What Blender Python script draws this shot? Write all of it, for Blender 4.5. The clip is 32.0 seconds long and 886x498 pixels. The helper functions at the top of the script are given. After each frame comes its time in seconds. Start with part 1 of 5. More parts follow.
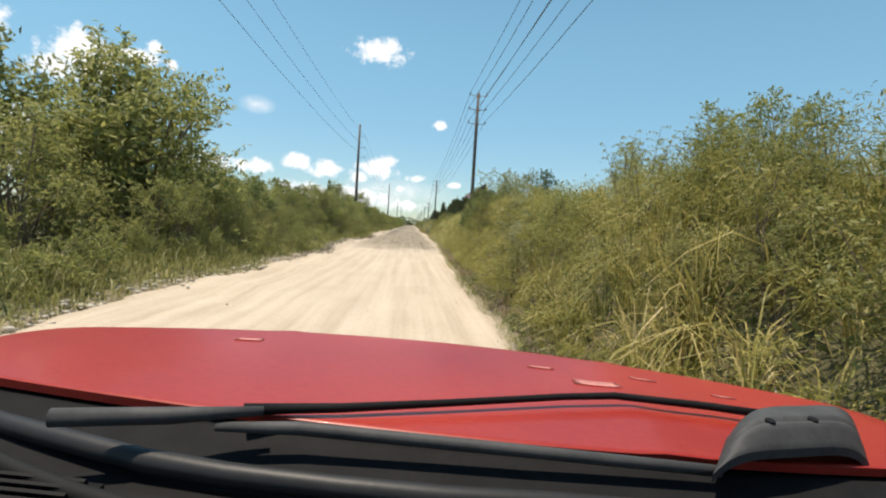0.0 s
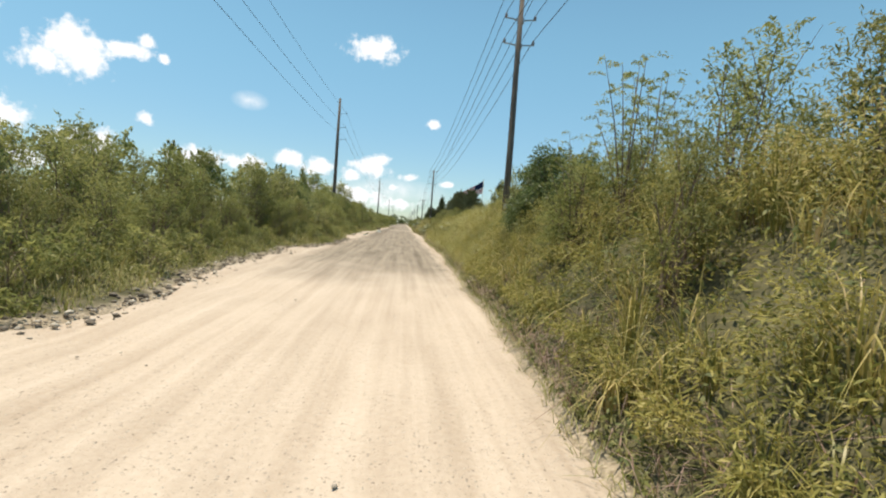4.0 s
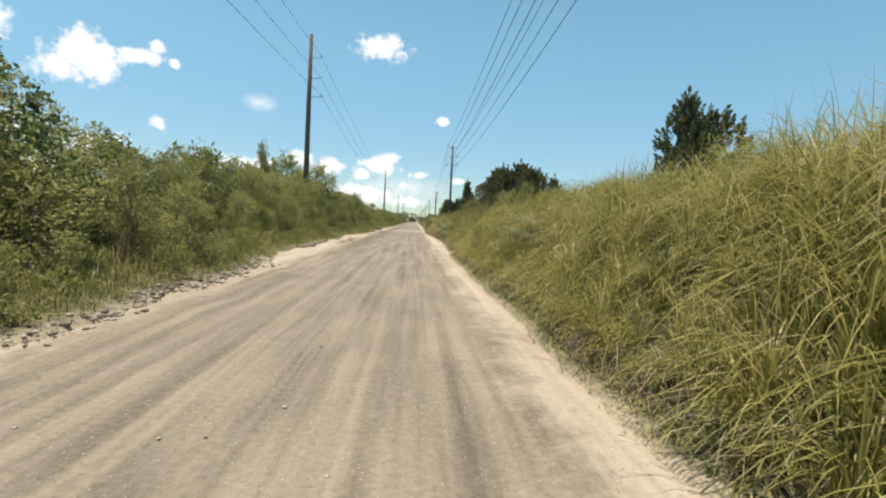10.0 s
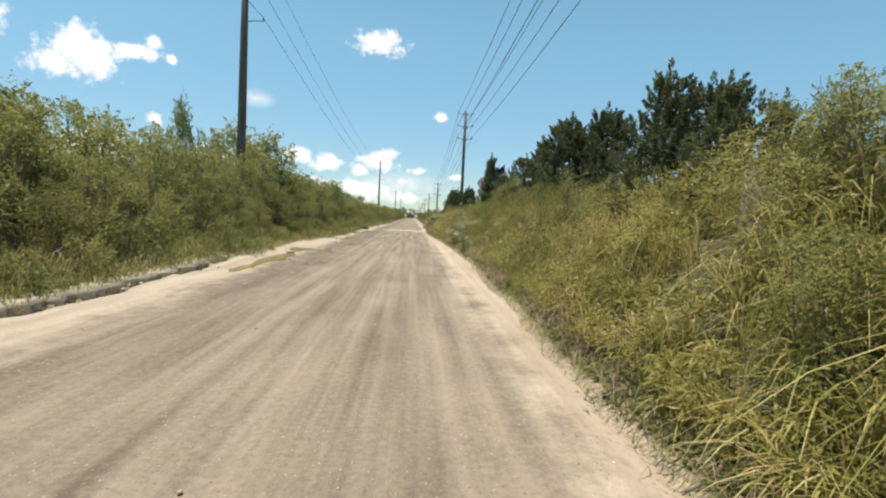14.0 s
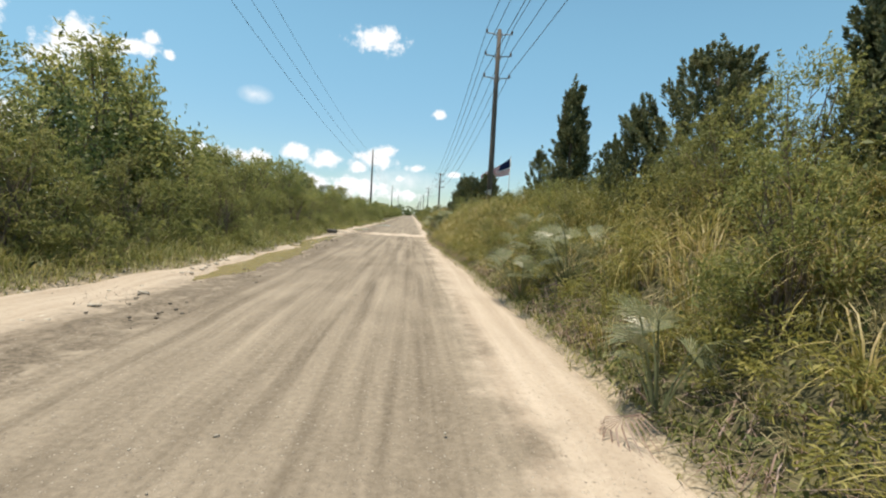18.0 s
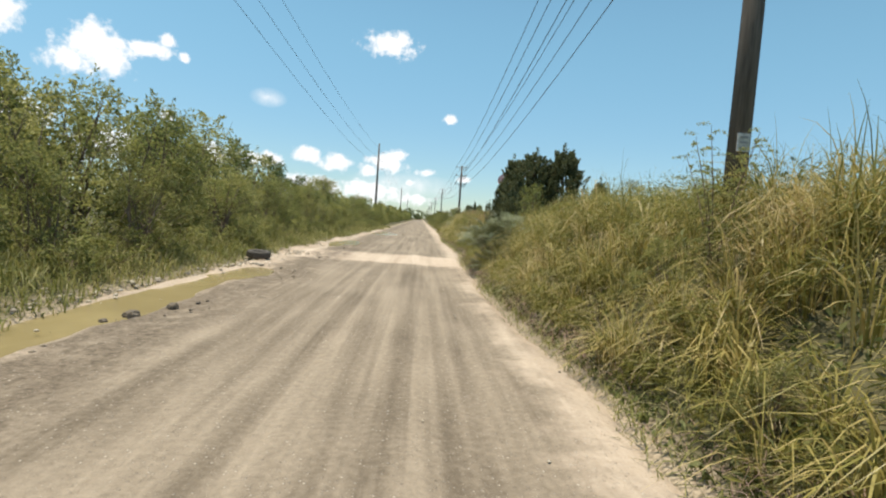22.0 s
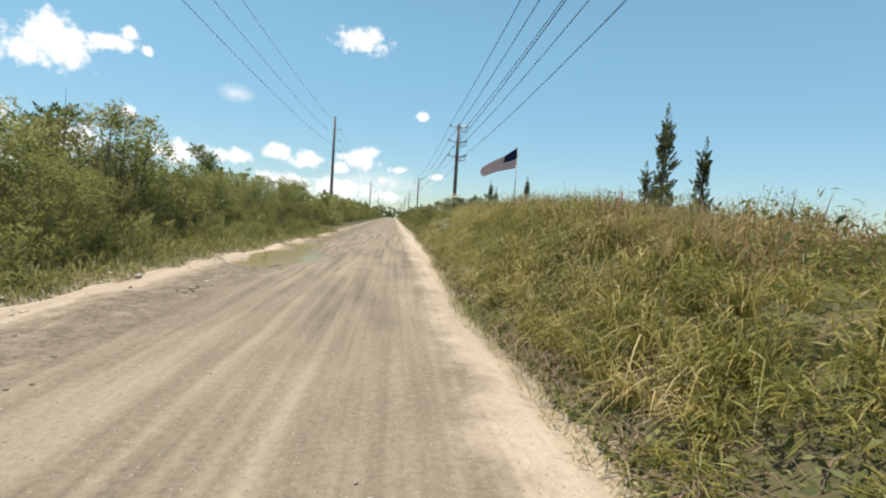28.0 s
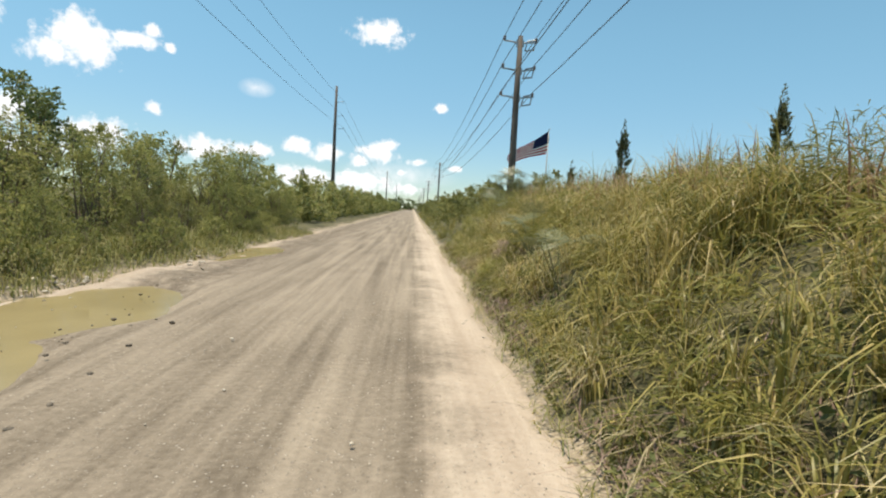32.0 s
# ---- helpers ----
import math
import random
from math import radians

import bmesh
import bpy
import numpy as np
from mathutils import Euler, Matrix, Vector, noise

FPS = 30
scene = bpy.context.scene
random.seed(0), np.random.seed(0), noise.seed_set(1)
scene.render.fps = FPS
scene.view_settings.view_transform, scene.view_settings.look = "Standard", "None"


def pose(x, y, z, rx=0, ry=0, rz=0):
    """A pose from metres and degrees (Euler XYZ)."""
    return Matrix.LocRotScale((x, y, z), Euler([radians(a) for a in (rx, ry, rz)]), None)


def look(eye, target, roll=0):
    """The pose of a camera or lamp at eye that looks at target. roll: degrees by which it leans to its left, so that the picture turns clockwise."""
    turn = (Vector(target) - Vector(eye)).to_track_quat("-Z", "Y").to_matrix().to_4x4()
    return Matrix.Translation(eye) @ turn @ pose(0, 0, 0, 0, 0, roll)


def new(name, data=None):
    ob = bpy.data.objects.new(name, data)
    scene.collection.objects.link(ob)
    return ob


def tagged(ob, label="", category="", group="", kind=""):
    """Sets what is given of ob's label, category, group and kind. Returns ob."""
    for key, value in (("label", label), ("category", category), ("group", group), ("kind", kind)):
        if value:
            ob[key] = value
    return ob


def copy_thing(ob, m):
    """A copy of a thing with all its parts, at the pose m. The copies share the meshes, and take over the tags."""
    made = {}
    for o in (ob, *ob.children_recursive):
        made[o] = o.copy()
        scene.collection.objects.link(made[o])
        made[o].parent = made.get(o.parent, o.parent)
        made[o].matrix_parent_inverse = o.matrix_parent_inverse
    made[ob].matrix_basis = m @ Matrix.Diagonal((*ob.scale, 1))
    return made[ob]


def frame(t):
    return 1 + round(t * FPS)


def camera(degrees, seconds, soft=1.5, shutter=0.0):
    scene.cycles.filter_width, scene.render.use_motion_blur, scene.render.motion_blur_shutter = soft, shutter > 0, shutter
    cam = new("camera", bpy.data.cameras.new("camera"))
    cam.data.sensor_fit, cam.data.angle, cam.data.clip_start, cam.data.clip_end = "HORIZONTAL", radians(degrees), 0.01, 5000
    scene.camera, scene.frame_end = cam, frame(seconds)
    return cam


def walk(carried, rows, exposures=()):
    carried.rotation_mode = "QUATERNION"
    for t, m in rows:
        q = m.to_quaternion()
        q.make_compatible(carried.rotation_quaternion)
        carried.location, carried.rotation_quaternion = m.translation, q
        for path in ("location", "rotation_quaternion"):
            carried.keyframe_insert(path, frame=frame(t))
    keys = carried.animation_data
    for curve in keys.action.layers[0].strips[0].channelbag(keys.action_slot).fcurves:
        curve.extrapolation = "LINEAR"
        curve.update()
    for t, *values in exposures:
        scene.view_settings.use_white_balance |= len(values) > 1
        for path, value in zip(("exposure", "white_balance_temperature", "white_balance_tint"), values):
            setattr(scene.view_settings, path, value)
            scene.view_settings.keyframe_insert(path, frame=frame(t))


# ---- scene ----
# seconds, x, y, yaw, pitch, roll (degrees); the eye rides 1.6 m over the road
PATH = (
    (0, -0.43, 0, -3.74, -2.59, 3.72), (0.5, -0.41, 2.1, -3.79, -2.74, 3.99), (1, -0.40, 4.22, -3.59, -2.95, 4.03),
    (1.5, -0.38, 6.38, -3.53, -2.73, 3.88), (2, -0.37, 8.52, -3.74, -3.09, 4.10),
    (2.5, -0.31, 10.66, -4.37, -2.37, 4.19), (4.5, -0.25, 19.26, -4.82, -2.96, 4.60),
    (5, -0.27, 21.4, -4.85, -3.4, 5.72), (5.5, -0.24, 23.53, -4.71, -3.51, 5.85),
    (6, -0.19, 25.62, -4.74, -3.38, 6.07), (6.5, -0.14, 27.7, -5.06, -3.34, 6.08),
    (7, -0.06, 29.77, -5.24, -3.18, 5.22), (7.5, -0.04, 31.84, -5.42, -2.85, 4.50),
    (8, -0.01, 33.86, -5.1, -2.07, 3.18), (8.5, 0.01, 35.88, -4.85, -2.38, 2.63),
    (9, -0.00, 37.87, -3.88, -2.7, 2.48), (9.5, 0.04, 39.84, -3.7, -3.07, 3.13),
    (10, 0.07, 41.81, -3.34, -3.04, 3.14), (10.5, 0.08, 43.82, -3.35, -3.21, 3.45),
    (11, 0.05, 45.9, -3.23, -3.04, 3.94), (11.5, 0.02, 48.07, -3.53, -3.71, 3.89),
    (12, 0.06, 50.32, -3.34, -3.32, 3.79), (12.5, 0.10, 52.61, -3.27, -3.23, 3.47),
    (13, 0.14, 54.91, -3.67, -3.63, 4.01), (13.5, 0.13, 57.12, -3.35, -3.6, 3.31),
    (14, 0.11, 59.36, -3.54, -3.48, 3.04), (14.5, 0.22, 61.68, -3.57, -3.93, 2.72),
    (16.5, 0.44, 71.33, -3.71, -3.53, 2.91), (17, 0.39, 73.66, -3.4, -3.15, 3.44),
    (17.5, 0.37, 76, -3.93, -3.43, 3.70), (18, 0.39, 78.3, -3.79, -3.73, 3.36),
    (18.5, 0.35, 80.58, -4.12, -3.49, 3.29), (19, 0.24, 82.77, -3.92, -3.26, 2.66),
    (19.5, 0.07, 85.06, -3.81, -3.27, 4.14), (20, 0.06, 87.42, -3.53, -3.12, 4.09),
    (20.5, 0.01, 89.76, -3.27, -3.31, 3.80), (21, 0.04, 92.09, -3.07, -3.29, 3.80),
    (21.5, 0.01, 94.45, -2.88, -3.21, 4.28), (22, 0.01, 96.83, -2.76, -3.29, 4.17),
    (22.5, -0.02, 99.22, -2.82, -3.67, 3.41), (23, -0.02, 101.53, -2.96, -3.68, 3.67),
    (23.5, -0.06, 103.85, -2.93, -3.57, 3.73), (24, -0.05, 106.14, -3.29, -3.67, 3.61),
    (24.5, -0.04, 108.4, -3.37, -3.32, 3.40), (25, -0.05, 110.61, -3.81, -3.92, 2.90),
    (25.5, -0.02, 112.79, -4.34, -3.15, 3.91), (26, 0.02, 114.98, -4.17, -3.95, 7.01),
    (26.5, 0.09, 117.29, -4.63, -3.7, 4.51), (28.5, 0.54, 126.39, -6.13, -3.37, 3.72),
    (29, 0.63, 128.66, -6.43, -3.74, 3.27), (29.5, 0.72, 130.88, -6.21, -3.46, 3.35),
    (30, 0.82, 133.08, -5.49, -3.9, 2.83), (30.5, 0.87, 135.19, -4.88, -3.63, 3.06),
    (31, 0.90, 137.2, -4.29, -3.45, 3.17), (31.5, 0.93, 139.1, -3.79, -3.82, 3.27),
    (32, 0.92, 140.93, -3.67, -4.39, 3.47),
)
EYE_Z = 1.6


def ride(x, y, yaw, pitch, roll):
    return pose(x, y, EYE_Z, 0, 0, yaw) @ pose(0, 0, 0, 90 + pitch) @ pose(0, 0, 0, 0, 0, roll)


cam = camera(82.0, 32.0, soft=2.1)
walk(cam, [(t, ride(x, y, a, b, c)) for t, x, y, a, b, c in PATH])

# ---- world: sky with a few fair-weather clouds ----
SUN_EL, SUN_AZ = 79.0, 272.0   # azimuth clockwise from straight ahead along the road
scene.view_settings.exposure = 0.4


def build_world():
    w = bpy.data.worlds.new("sky")
    scene.world = w
    w.use_nodes = True
    nt = w.node_tree
    nt.nodes.clear()
    N, L = nt.nodes.new, nt.links.new
    out, bg = N("ShaderNodeOutputWorld"), N("ShaderNodeBackground")
    sky = N("ShaderNodeTexSky")
    sky.sky_type = "NISHITA"
    sky.sun_disc = False
    sky.sun_elevation, sky.sun_rotation = radians(SUN_EL), radians(SUN_AZ)
    sky.air_density, sky.dust_density, sky.ozone_density = 1.0, 0.15, 1.0
    tc, sep = N("ShaderNodeTexCoord"), N("ShaderNodeSeparateXYZ")
    L(tc.outputs["Generated"], sep.inputs[0])

    def m(op, a, b=None, clamp=False):
        n = N("ShaderNodeMath")
        n.operation, n.use_clamp = op, clamp
        for i, v in enumerate((a, b)):
            if v is None:
                continue
            if isinstance(v, (int, float)):
                n.inputs[i].default_value = v
            else:
                L(v, n.inputs[i])
        return n.outputs[0]
    az = m("MULTIPLY", m("ARCTAN2", sep.outputs[0], sep.outputs[1]), 57.2958)
    el = m("MULTIPLY", m("ARCSINE", sep.outputs[2]), 57.2958)
    comb = N("ShaderNodeCombineXYZ")
    L(az, comb.inputs[0]), L(el, comb.inputs[1])
    # azimuth, elevation, half width, half height in degrees
    clouds = ((-4.54, 17.96, 3.29, 1.54), (-3.45, 18.27, 1.88, 1.03), (2.51, 11.04, 0.86, 0.64), (-31.83, 12.65, 3.47, 2.36),
              (-34.16, 11.65, 2.19, 1.52), (-32.22, 14.42, 1.58, 1.38), (-27.82, 13.9, 2.35, 0.85), (-26.44, 14.84, 1.11, 0.71),
              (-24.91, 13.65, 0.63, 0.57), (-38.86, 14.41, 1.95, 2.52), (-4.07, 5.78, 2.66, 1.32), (-3.13, 6.56, 1.57, 0.93),
              (-6.1, 4.84, 1.72, 0.93), (-9.67, 5.43, 2.32, 1.16), (-12.73, 5.86, 1.99, 1.07), (0.31, 5.01, 1.25, 0.55),
              (-1.57, 3.76, 0.94, 0.55), (-21.78, 4.8, 3.21, 1.35), (-17.25, 5.03, 2.55, 0.91), (-26.17, 7.94, 0.98, 0.73),
              (-5.63, 2.5, 5.01, 1.4), (-11.66, 2.79, 4.63, 1.24), (4.54, 4.53, 0.94, 0.47), (-0.47, 2.04, 2.51, 0.78),
              (-31.04, 4.89, 3.5, 1.86), (-37.41, 6.22, 2.99, 2.06), (-35.92, 3.08, 3.83, 1.26), (75, 24, 11, 4), (-75, 24, 12, 5),
              (100, 20, 12, 5), (-120, 25, 14, 6), (170, 15, 16, 4))
    best = None
    for a, e, ra, re in clouds:
        s = N("ShaderNodeVectorMath")
        s.operation = "MULTIPLY_ADD"
        L(comb.outputs[0], s.inputs[0])
        s.inputs[1].default_value, s.inputs[2].default_value = (1 / ra, 1 / re, 0), (-a / ra, -e / re, 0)
        ln = N("ShaderNodeVectorMath")
        ln.operation = "LENGTH"
        L(s.outputs[0], ln.inputs[0])
        v = m("SUBTRACT", 1.0, ln.outputs["Value"])
        best = v if best is None else m("MAXIMUM", best, v)
    faint = None
    for a, e, ra, re in ((-16.95, 11.22, 1.95, 1.04), (-1.88, 3.45, 7.05, 1.56)):
        s = N("ShaderNodeVectorMath")
        s.operation = "MULTIPLY_ADD"
        L(comb.outputs[0], s.inputs[0])
        s.inputs[1].default_value, s.inputs[2].default_value = (1 / ra, 1 / re, 0), (-a / ra, -e / re, 0)
        ln = N("ShaderNodeVectorMath")
        ln.operation = "LENGTH"
        L(s.outputs[0], ln.inputs[0])
        v = m("SUBTRACT", 1.0, ln.outputs["Value"], True)
        faint = v if faint is None else m("MAXIMUM", faint, v)
    nz = N("ShaderNodeTexNoise")
    nz.noise_dimensions = "2D"
    nz.inputs["Scale"].default_value, nz.inputs["Detail"].default_value = 0.7, 6
    nz.inputs["Roughness"].default_value = 0.62
    L(comb.outputs[0], nz.inputs["Vector"])
    bump = m("MULTIPLY", m("SUBTRACT", nz.outputs["Fac"], 0.5), 1.7)
    body = N("ShaderNodeMapRange")
    body.interpolation_type = "SMOOTHSTEP"
    L(m("ADD", best, bump), body.inputs["Value"])
    body.inputs["From Min"].default_value, body.inputs["From Max"].default_value = -0.02, 0.62
    wisp = m("MULTIPLY", m("MULTIPLY", faint, nz.outputs["Fac"]), 1.2, True)
    mask = m("MAXIMUM", body.outputs[0], wisp)
    mix = N("ShaderNodeMix")
    mix.data_type = "RGBA"
    L(mask, mix.inputs["Factor"])
    tint = N("ShaderNodeMix")
    tint.data_type, tint.blend_type = "RGBA", "MULTIPLY"
    tint.inputs["Factor"].default_value = 1.0
    L(sky.outputs[0], tint.inputs["A"])
    rise = N("ShaderNodeMapRange")
    rise.interpolation_type = "SMOOTHSTEP"
    L(el, rise.inputs["Value"])
    rise.inputs["From Min"].default_value, rise.inputs["From Max"].default_value = 0.0, 22.0
    hue = N("ShaderNodeMix")
    hue.data_type = "RGBA"
    L(rise.outputs[0], hue.inputs["Factor"])
    hue.inputs["A"].default_value, hue.inputs["B"].default_value = SKY_LOW, SKY_TINT
    L(hue.outputs["Result"], tint.inputs["B"])
    L(tint.outputs["Result"], mix.inputs["A"])
    mix.inputs["B"].default_value = CLOUD_WHITE
    L(mix.outputs["Result"], bg.inputs["Color"])
    bg.inputs["Strength"].default_value = SKY_STRENGTH
    L(bg.outputs[0], out.inputs[0])


SKY_STRENGTH, SKY_LOW, SKY_TINT, CLOUD_WHITE = 0.084, (0.83, 0.99, 1.09, 1), (1.24, 1.6, 1.39, 1), (9.8, 9.9, 10.0, 1)
build_world()
sun = new("sun", bpy.data.lights.new("sun", "SUN"))
sun.data.energy, sun.data.angle, sun.data.color = 4.7, radians(0.6), (1.0, 0.875, 0.715)
_d = Vector((math.sin(radians(SUN_AZ)) * math.cos(radians(SUN_EL)), math.cos(radians(SUN_AZ)) * math.cos(radians(SUN_EL)),
             math.sin(radians(SUN_EL))))
sun.matrix_world = look(_d * 50, (0, 0, 0))


# ---- materials ----
def mat(name, base, rough=0.8, noise_amt=0.25, scale=8.0, bump=0.0, fine=60.0, metal=0.0, coat=0.0, spec=0.5,
        island=0.0, stretch=(1, 1, 1), second=None):
    """A procedural surface: two scales of noise move the base colour towards a second one; optional relief and per-piece change."""
    ma = bpy.data.materials.new(name)
    ma.use_nodes = True
    nt = ma.node_tree
    N, L = nt.nodes.new, nt.links.new
    p = nt.nodes["Principled BSDF"]
    p.inputs["Roughness"].default_value, p.inputs["Metallic"].default_value = rough, metal
    p.inputs["Coat Weight"].default_value, p.inputs["Specular IOR Level"].default_value = coat, spec
    tc, mp = N("ShaderNodeTexCoord"), N("ShaderNodeMapping")
    mp.inputs["Scale"].default_value = stretch
    L(tc.outputs["Object"], mp.inputs[0])
    a, b = N("ShaderNodeTexNoise"), N("ShaderNodeTexNoise")
    a.inputs["Scale"].default_value, a.inputs["Detail"].default_value = scale, 5
    b.inputs["Scale"].default_value, b.inputs["Detail"].default_value = fine, 3
    L(mp.outputs[0], a.inputs[0]), L(mp.outputs[0], b.inputs[0])
    ad = N("ShaderNodeMath")
    ad.operation = "MULTIPLY_ADD"
    L(a.outputs["Fac"], ad.inputs[0])
    ad.inputs[1].default_value = 0.65
    mu = N("ShaderNodeMath")
    mu.operation = "MULTIPLY"
    L(b.outputs["Fac"], mu.inputs[0])
    mu.inputs[1].default_value = 0.35
    L(mu.outputs[0], ad.inputs[2])
    ramp = N("ShaderNodeValToRGB")
    lo = [c * (1 - noise_amt) for c in base]
    hi = second or [min(1, c * (1 + noise_amt)) for c in base]
    ramp.color_ramp.elements[0].position, ramp.color_ramp.elements[0].color = 0.32, (*lo, 1)
    ramp.color_ramp.elements[1].position, ramp.color_ramp.elements[1].color = 0.68, (*hi, 1)
    L(ad.outputs[0], ramp.inputs[0])
    col = ramp.outputs[0]
    if island:
        g, hs = N("ShaderNodeNewGeometry"), N("ShaderNodeHueSaturation")
        mr = N("ShaderNodeMapRange")
        L(g.outputs["Random Per Island"], mr.inputs[0])
        mr.inputs["To Min"].default_value, mr.inputs["To Max"].default_value = 1 - island, 1 + island
        L(mr.outputs[0], hs.inputs["Value"]), L(col, hs.inputs["Color"])
        col = hs.outputs[0]
    L(col, p.inputs["Base Color"])
    if bump:
        bp = N("ShaderNodeBump")
        bp.inputs["Strength"].default_value, bp.inputs["Distance"].default_value = bump, 0.02
        L(ad.outputs[0], bp.inputs["Height"]), L(bp.outputs[0], p.inputs["Normal"])
    return ma


def leaf_mat(name, stops, translucent=0.35, rough=0.55, patch=0.35, patch_scale=0.25):
    """Leaves: the colour runs over the given stops by piece, plant and place; light comes through."""
    ma = bpy.data.materials.new(name)
    ma.use_nodes = True
    nt = ma.node_tree
    N, L = nt.nodes.new, nt.links.new
    p, out = nt.nodes["Principled BSDF"], nt.nodes["Material Output"]
    p.inputs["Roughness"].default_value = rough
    p.inputs["Specular IOR Level"].default_value = 0.35
    g, oi, nz = N("ShaderNodeNewGeometry"), N("ShaderNodeObjectInfo"), N("ShaderNodeTexNoise")
    nz.inputs["Scale"].default_value, nz.inputs["Detail"].default_value = patch_scale, 3
    L(g.outputs["Position"], nz.inputs[0])

    def m(op, a, b):
        n = N("ShaderNodeMath")
        n.operation = op
        for i, v in enumerate((a, b)):
            if isinstance(v, (int, float)):
                n.inputs[i].default_value = v
            else:
                L(v, n.inputs[i])
        return n.outputs[0]
    v = m("ADD", m("MULTIPLY", g.outputs["Random Per Island"], 1 - patch),
          m("MULTIPLY", m("ADD", m("MULTIPLY", m("SUBTRACT", nz.outputs["Fac"], 0.5), 2.2),
                          m("MULTIPLY", oi.outputs["Random"], 0.7)), patch))
    ramp = N("ShaderNodeValToRGB")
    els = ramp.color_ramp.elements
    for i, (pos, c) in enumerate(stops):
        e = els[i] if i < 2 else els.new(pos)
        e.position, e.color = pos, (*c, 1)
    L(v, ramp.inputs[0])
    L(ramp.outputs[0], p.inputs["Base Color"])
    tr, ms = N("ShaderNodeBsdfTranslucent"), N("ShaderNodeMixShader")
    L(ramp.outputs[0], tr.inputs[0])
    ms.inputs[0].default_value = translucent
    L(p.outputs[0], ms.inputs[1]), L(tr.outputs[0], ms.inputs[2]), L(ms.outputs[0], out.inputs[0])
    return ma


LEAF_FEATHER = leaf_mat("feathery_leaf", ((0.0, (0.145, 0.175, 0.062)), (0.4, (0.272, 0.29, 0.09)), (0.75, (0.39, 0.385, 0.142)),
                                          (1.0, (0.5, 0.475, 0.27))), 0.58, patch_scale=0.35)
LEAF_DARK = leaf_mat("broad_leaf", ((0.0, (0.062, 0.095, 0.034)), (0.5, (0.145, 0.188, 0.062)), (0.85, (0.24, 0.265, 0.1)),
                                    (1.0, (0.37, 0.37, 0.22))), 0.42, rough=0.42)
LEAF_OLIVE = leaf_mat("olive_leaf", ((0.0, (0.11, 0.13, 0.042)), (0.5, (0.235, 0.245, 0.078)), (1.0, (0.4, 0.365, 0.155))), 0.5)
CEDAR = leaf_mat("cedar_spray", ((0.0, (0.07, 0.085, 0.045)), (0.6, (0.17, 0.19, 0.09)), (1.0, (0.34, 0.33, 0.18))), 0.36, 0.7)
GRASS = leaf_mat("tall_grass", ((0.0, (0.063, 0.08, 0.022)), (0.25, (0.1628, 0.17, 0.043)), (0.5, (0.3045, 0.275, 0.08)),
                                (0.75, (0.483, 0.4, 0.16)), (1.0, (0.714, 0.58, 0.38))), 0.34, 0.4, 0.5, 0.9)
GOLD_GRASS = leaf_mat("golden_grass", ((0.0, (0.06, 0.08, 0.022)), (0.25, (0.165, 0.18, 0.046)), (0.5, (0.31, 0.3, 0.085)),
                                       (0.75, (0.49, 0.43, 0.165)), (1.0, (0.72, 0.61, 0.37))), 0.38, 0.4, 0.5, 0.9)
PALE_GRASS = leaf_mat("pale_grass", ((0.0, (0.105, 0.11, 0.05)), (0.4, (0.2625, 0.25, 0.12)), (0.75, (0.462, 0.4, 0.24)), (1.0, (0.693, 0.59, 0.42))), 0.3, 0.45, 0.5, 0.6)
BANKLEAF = leaf_mat("bank_foliage", ((0.0, (0.0945, 0.108, 0.03)), (0.35, (0.252, 0.245, 0.062)), (0.7, (0.4305, 0.385, 0.115)), (1.0, (0.63, 0.53, 0.26))), 0.44, 0.5, 0.5, 0.4)
VERGE = leaf_mat("verge_grass_blade", ((0.0, (0.0893, 0.11, 0.026)), (0.5, (0.21, 0.218, 0.06)), (1.0, (0.4305, 0.37, 0.18))), 0.35, 0.5, 0.4, 0.3)
PLUME = leaf_mat("dry_plume", ((0.0, (0.2, 0.115, 0.07)), (0.5, (0.38, 0.245, 0.15)), (1.0, (0.6, 0.44, 0.3))), 0.4, 0.7)
WEEDS = leaf_mat("low_weeds", ((0.0, (0.0648, 0.0902, 0.03)), (0.5, (0.1397, 0.166, 0.0525)), (1.0, (0.2992, 0.285, 0.125))), 0.35, 0.6, 0.4, 0.4)
PALM = leaf_mat("palmetto_leaf", ((0.0, (0.085, 0.105, 0.05)), (0.6, (0.19, 0.21, 0.105)), (1.0, (0.42, 0.42, 0.27))), 0.25, 0.35)
DRY = leaf_mat("dry_frond", ((0.0, (0.1596, 0.104, 0.075)), (0.6, (0.2992, 0.218, 0.175)), (1.0, (0.4484, 0.361, 0.325))), 0.2, 0.8)
BARK = mat("grey_bark", (0.17, 0.13, 0.095), 0.9, 0.4, 9, 0.5)
POLE_WOOD = mat("weathered_pole_wood", (0.115, 0.1, 0.085), 0.9, 0.5, 9, 0.8, 60, stretch=(1, 1, 0.06), spec=0.2)
STEEL = mat("galvanised_steel", (0.36, 0.37, 0.38), 0.45, 0.2, 12, metal=0.8)
PORCELAIN = mat("grey_insulator", (0.22, 0.2, 0.19), 0.25, 0.1, 10)
WIRE = mat("dark_wire", (0.035, 0.035, 0.037), 0.5, 0.15, 20)
CLOD = mat("dark_marl_clods", (0.14, 0.12, 0.092), 0.95, 0.4, 6, 0.6, 40, island=0.45)
DUSTY_RUBBER = mat("dusty_old_rubber", (0.06, 0.055, 0.05), 0.85, 0.35, 9, 0.3, second=(0.11, 0.1, 0.085))
MARL = mat("pale_marl_crust", (0.42, 0.365, 0.28), 0.95, 0.35, 4, 0.7, 30)
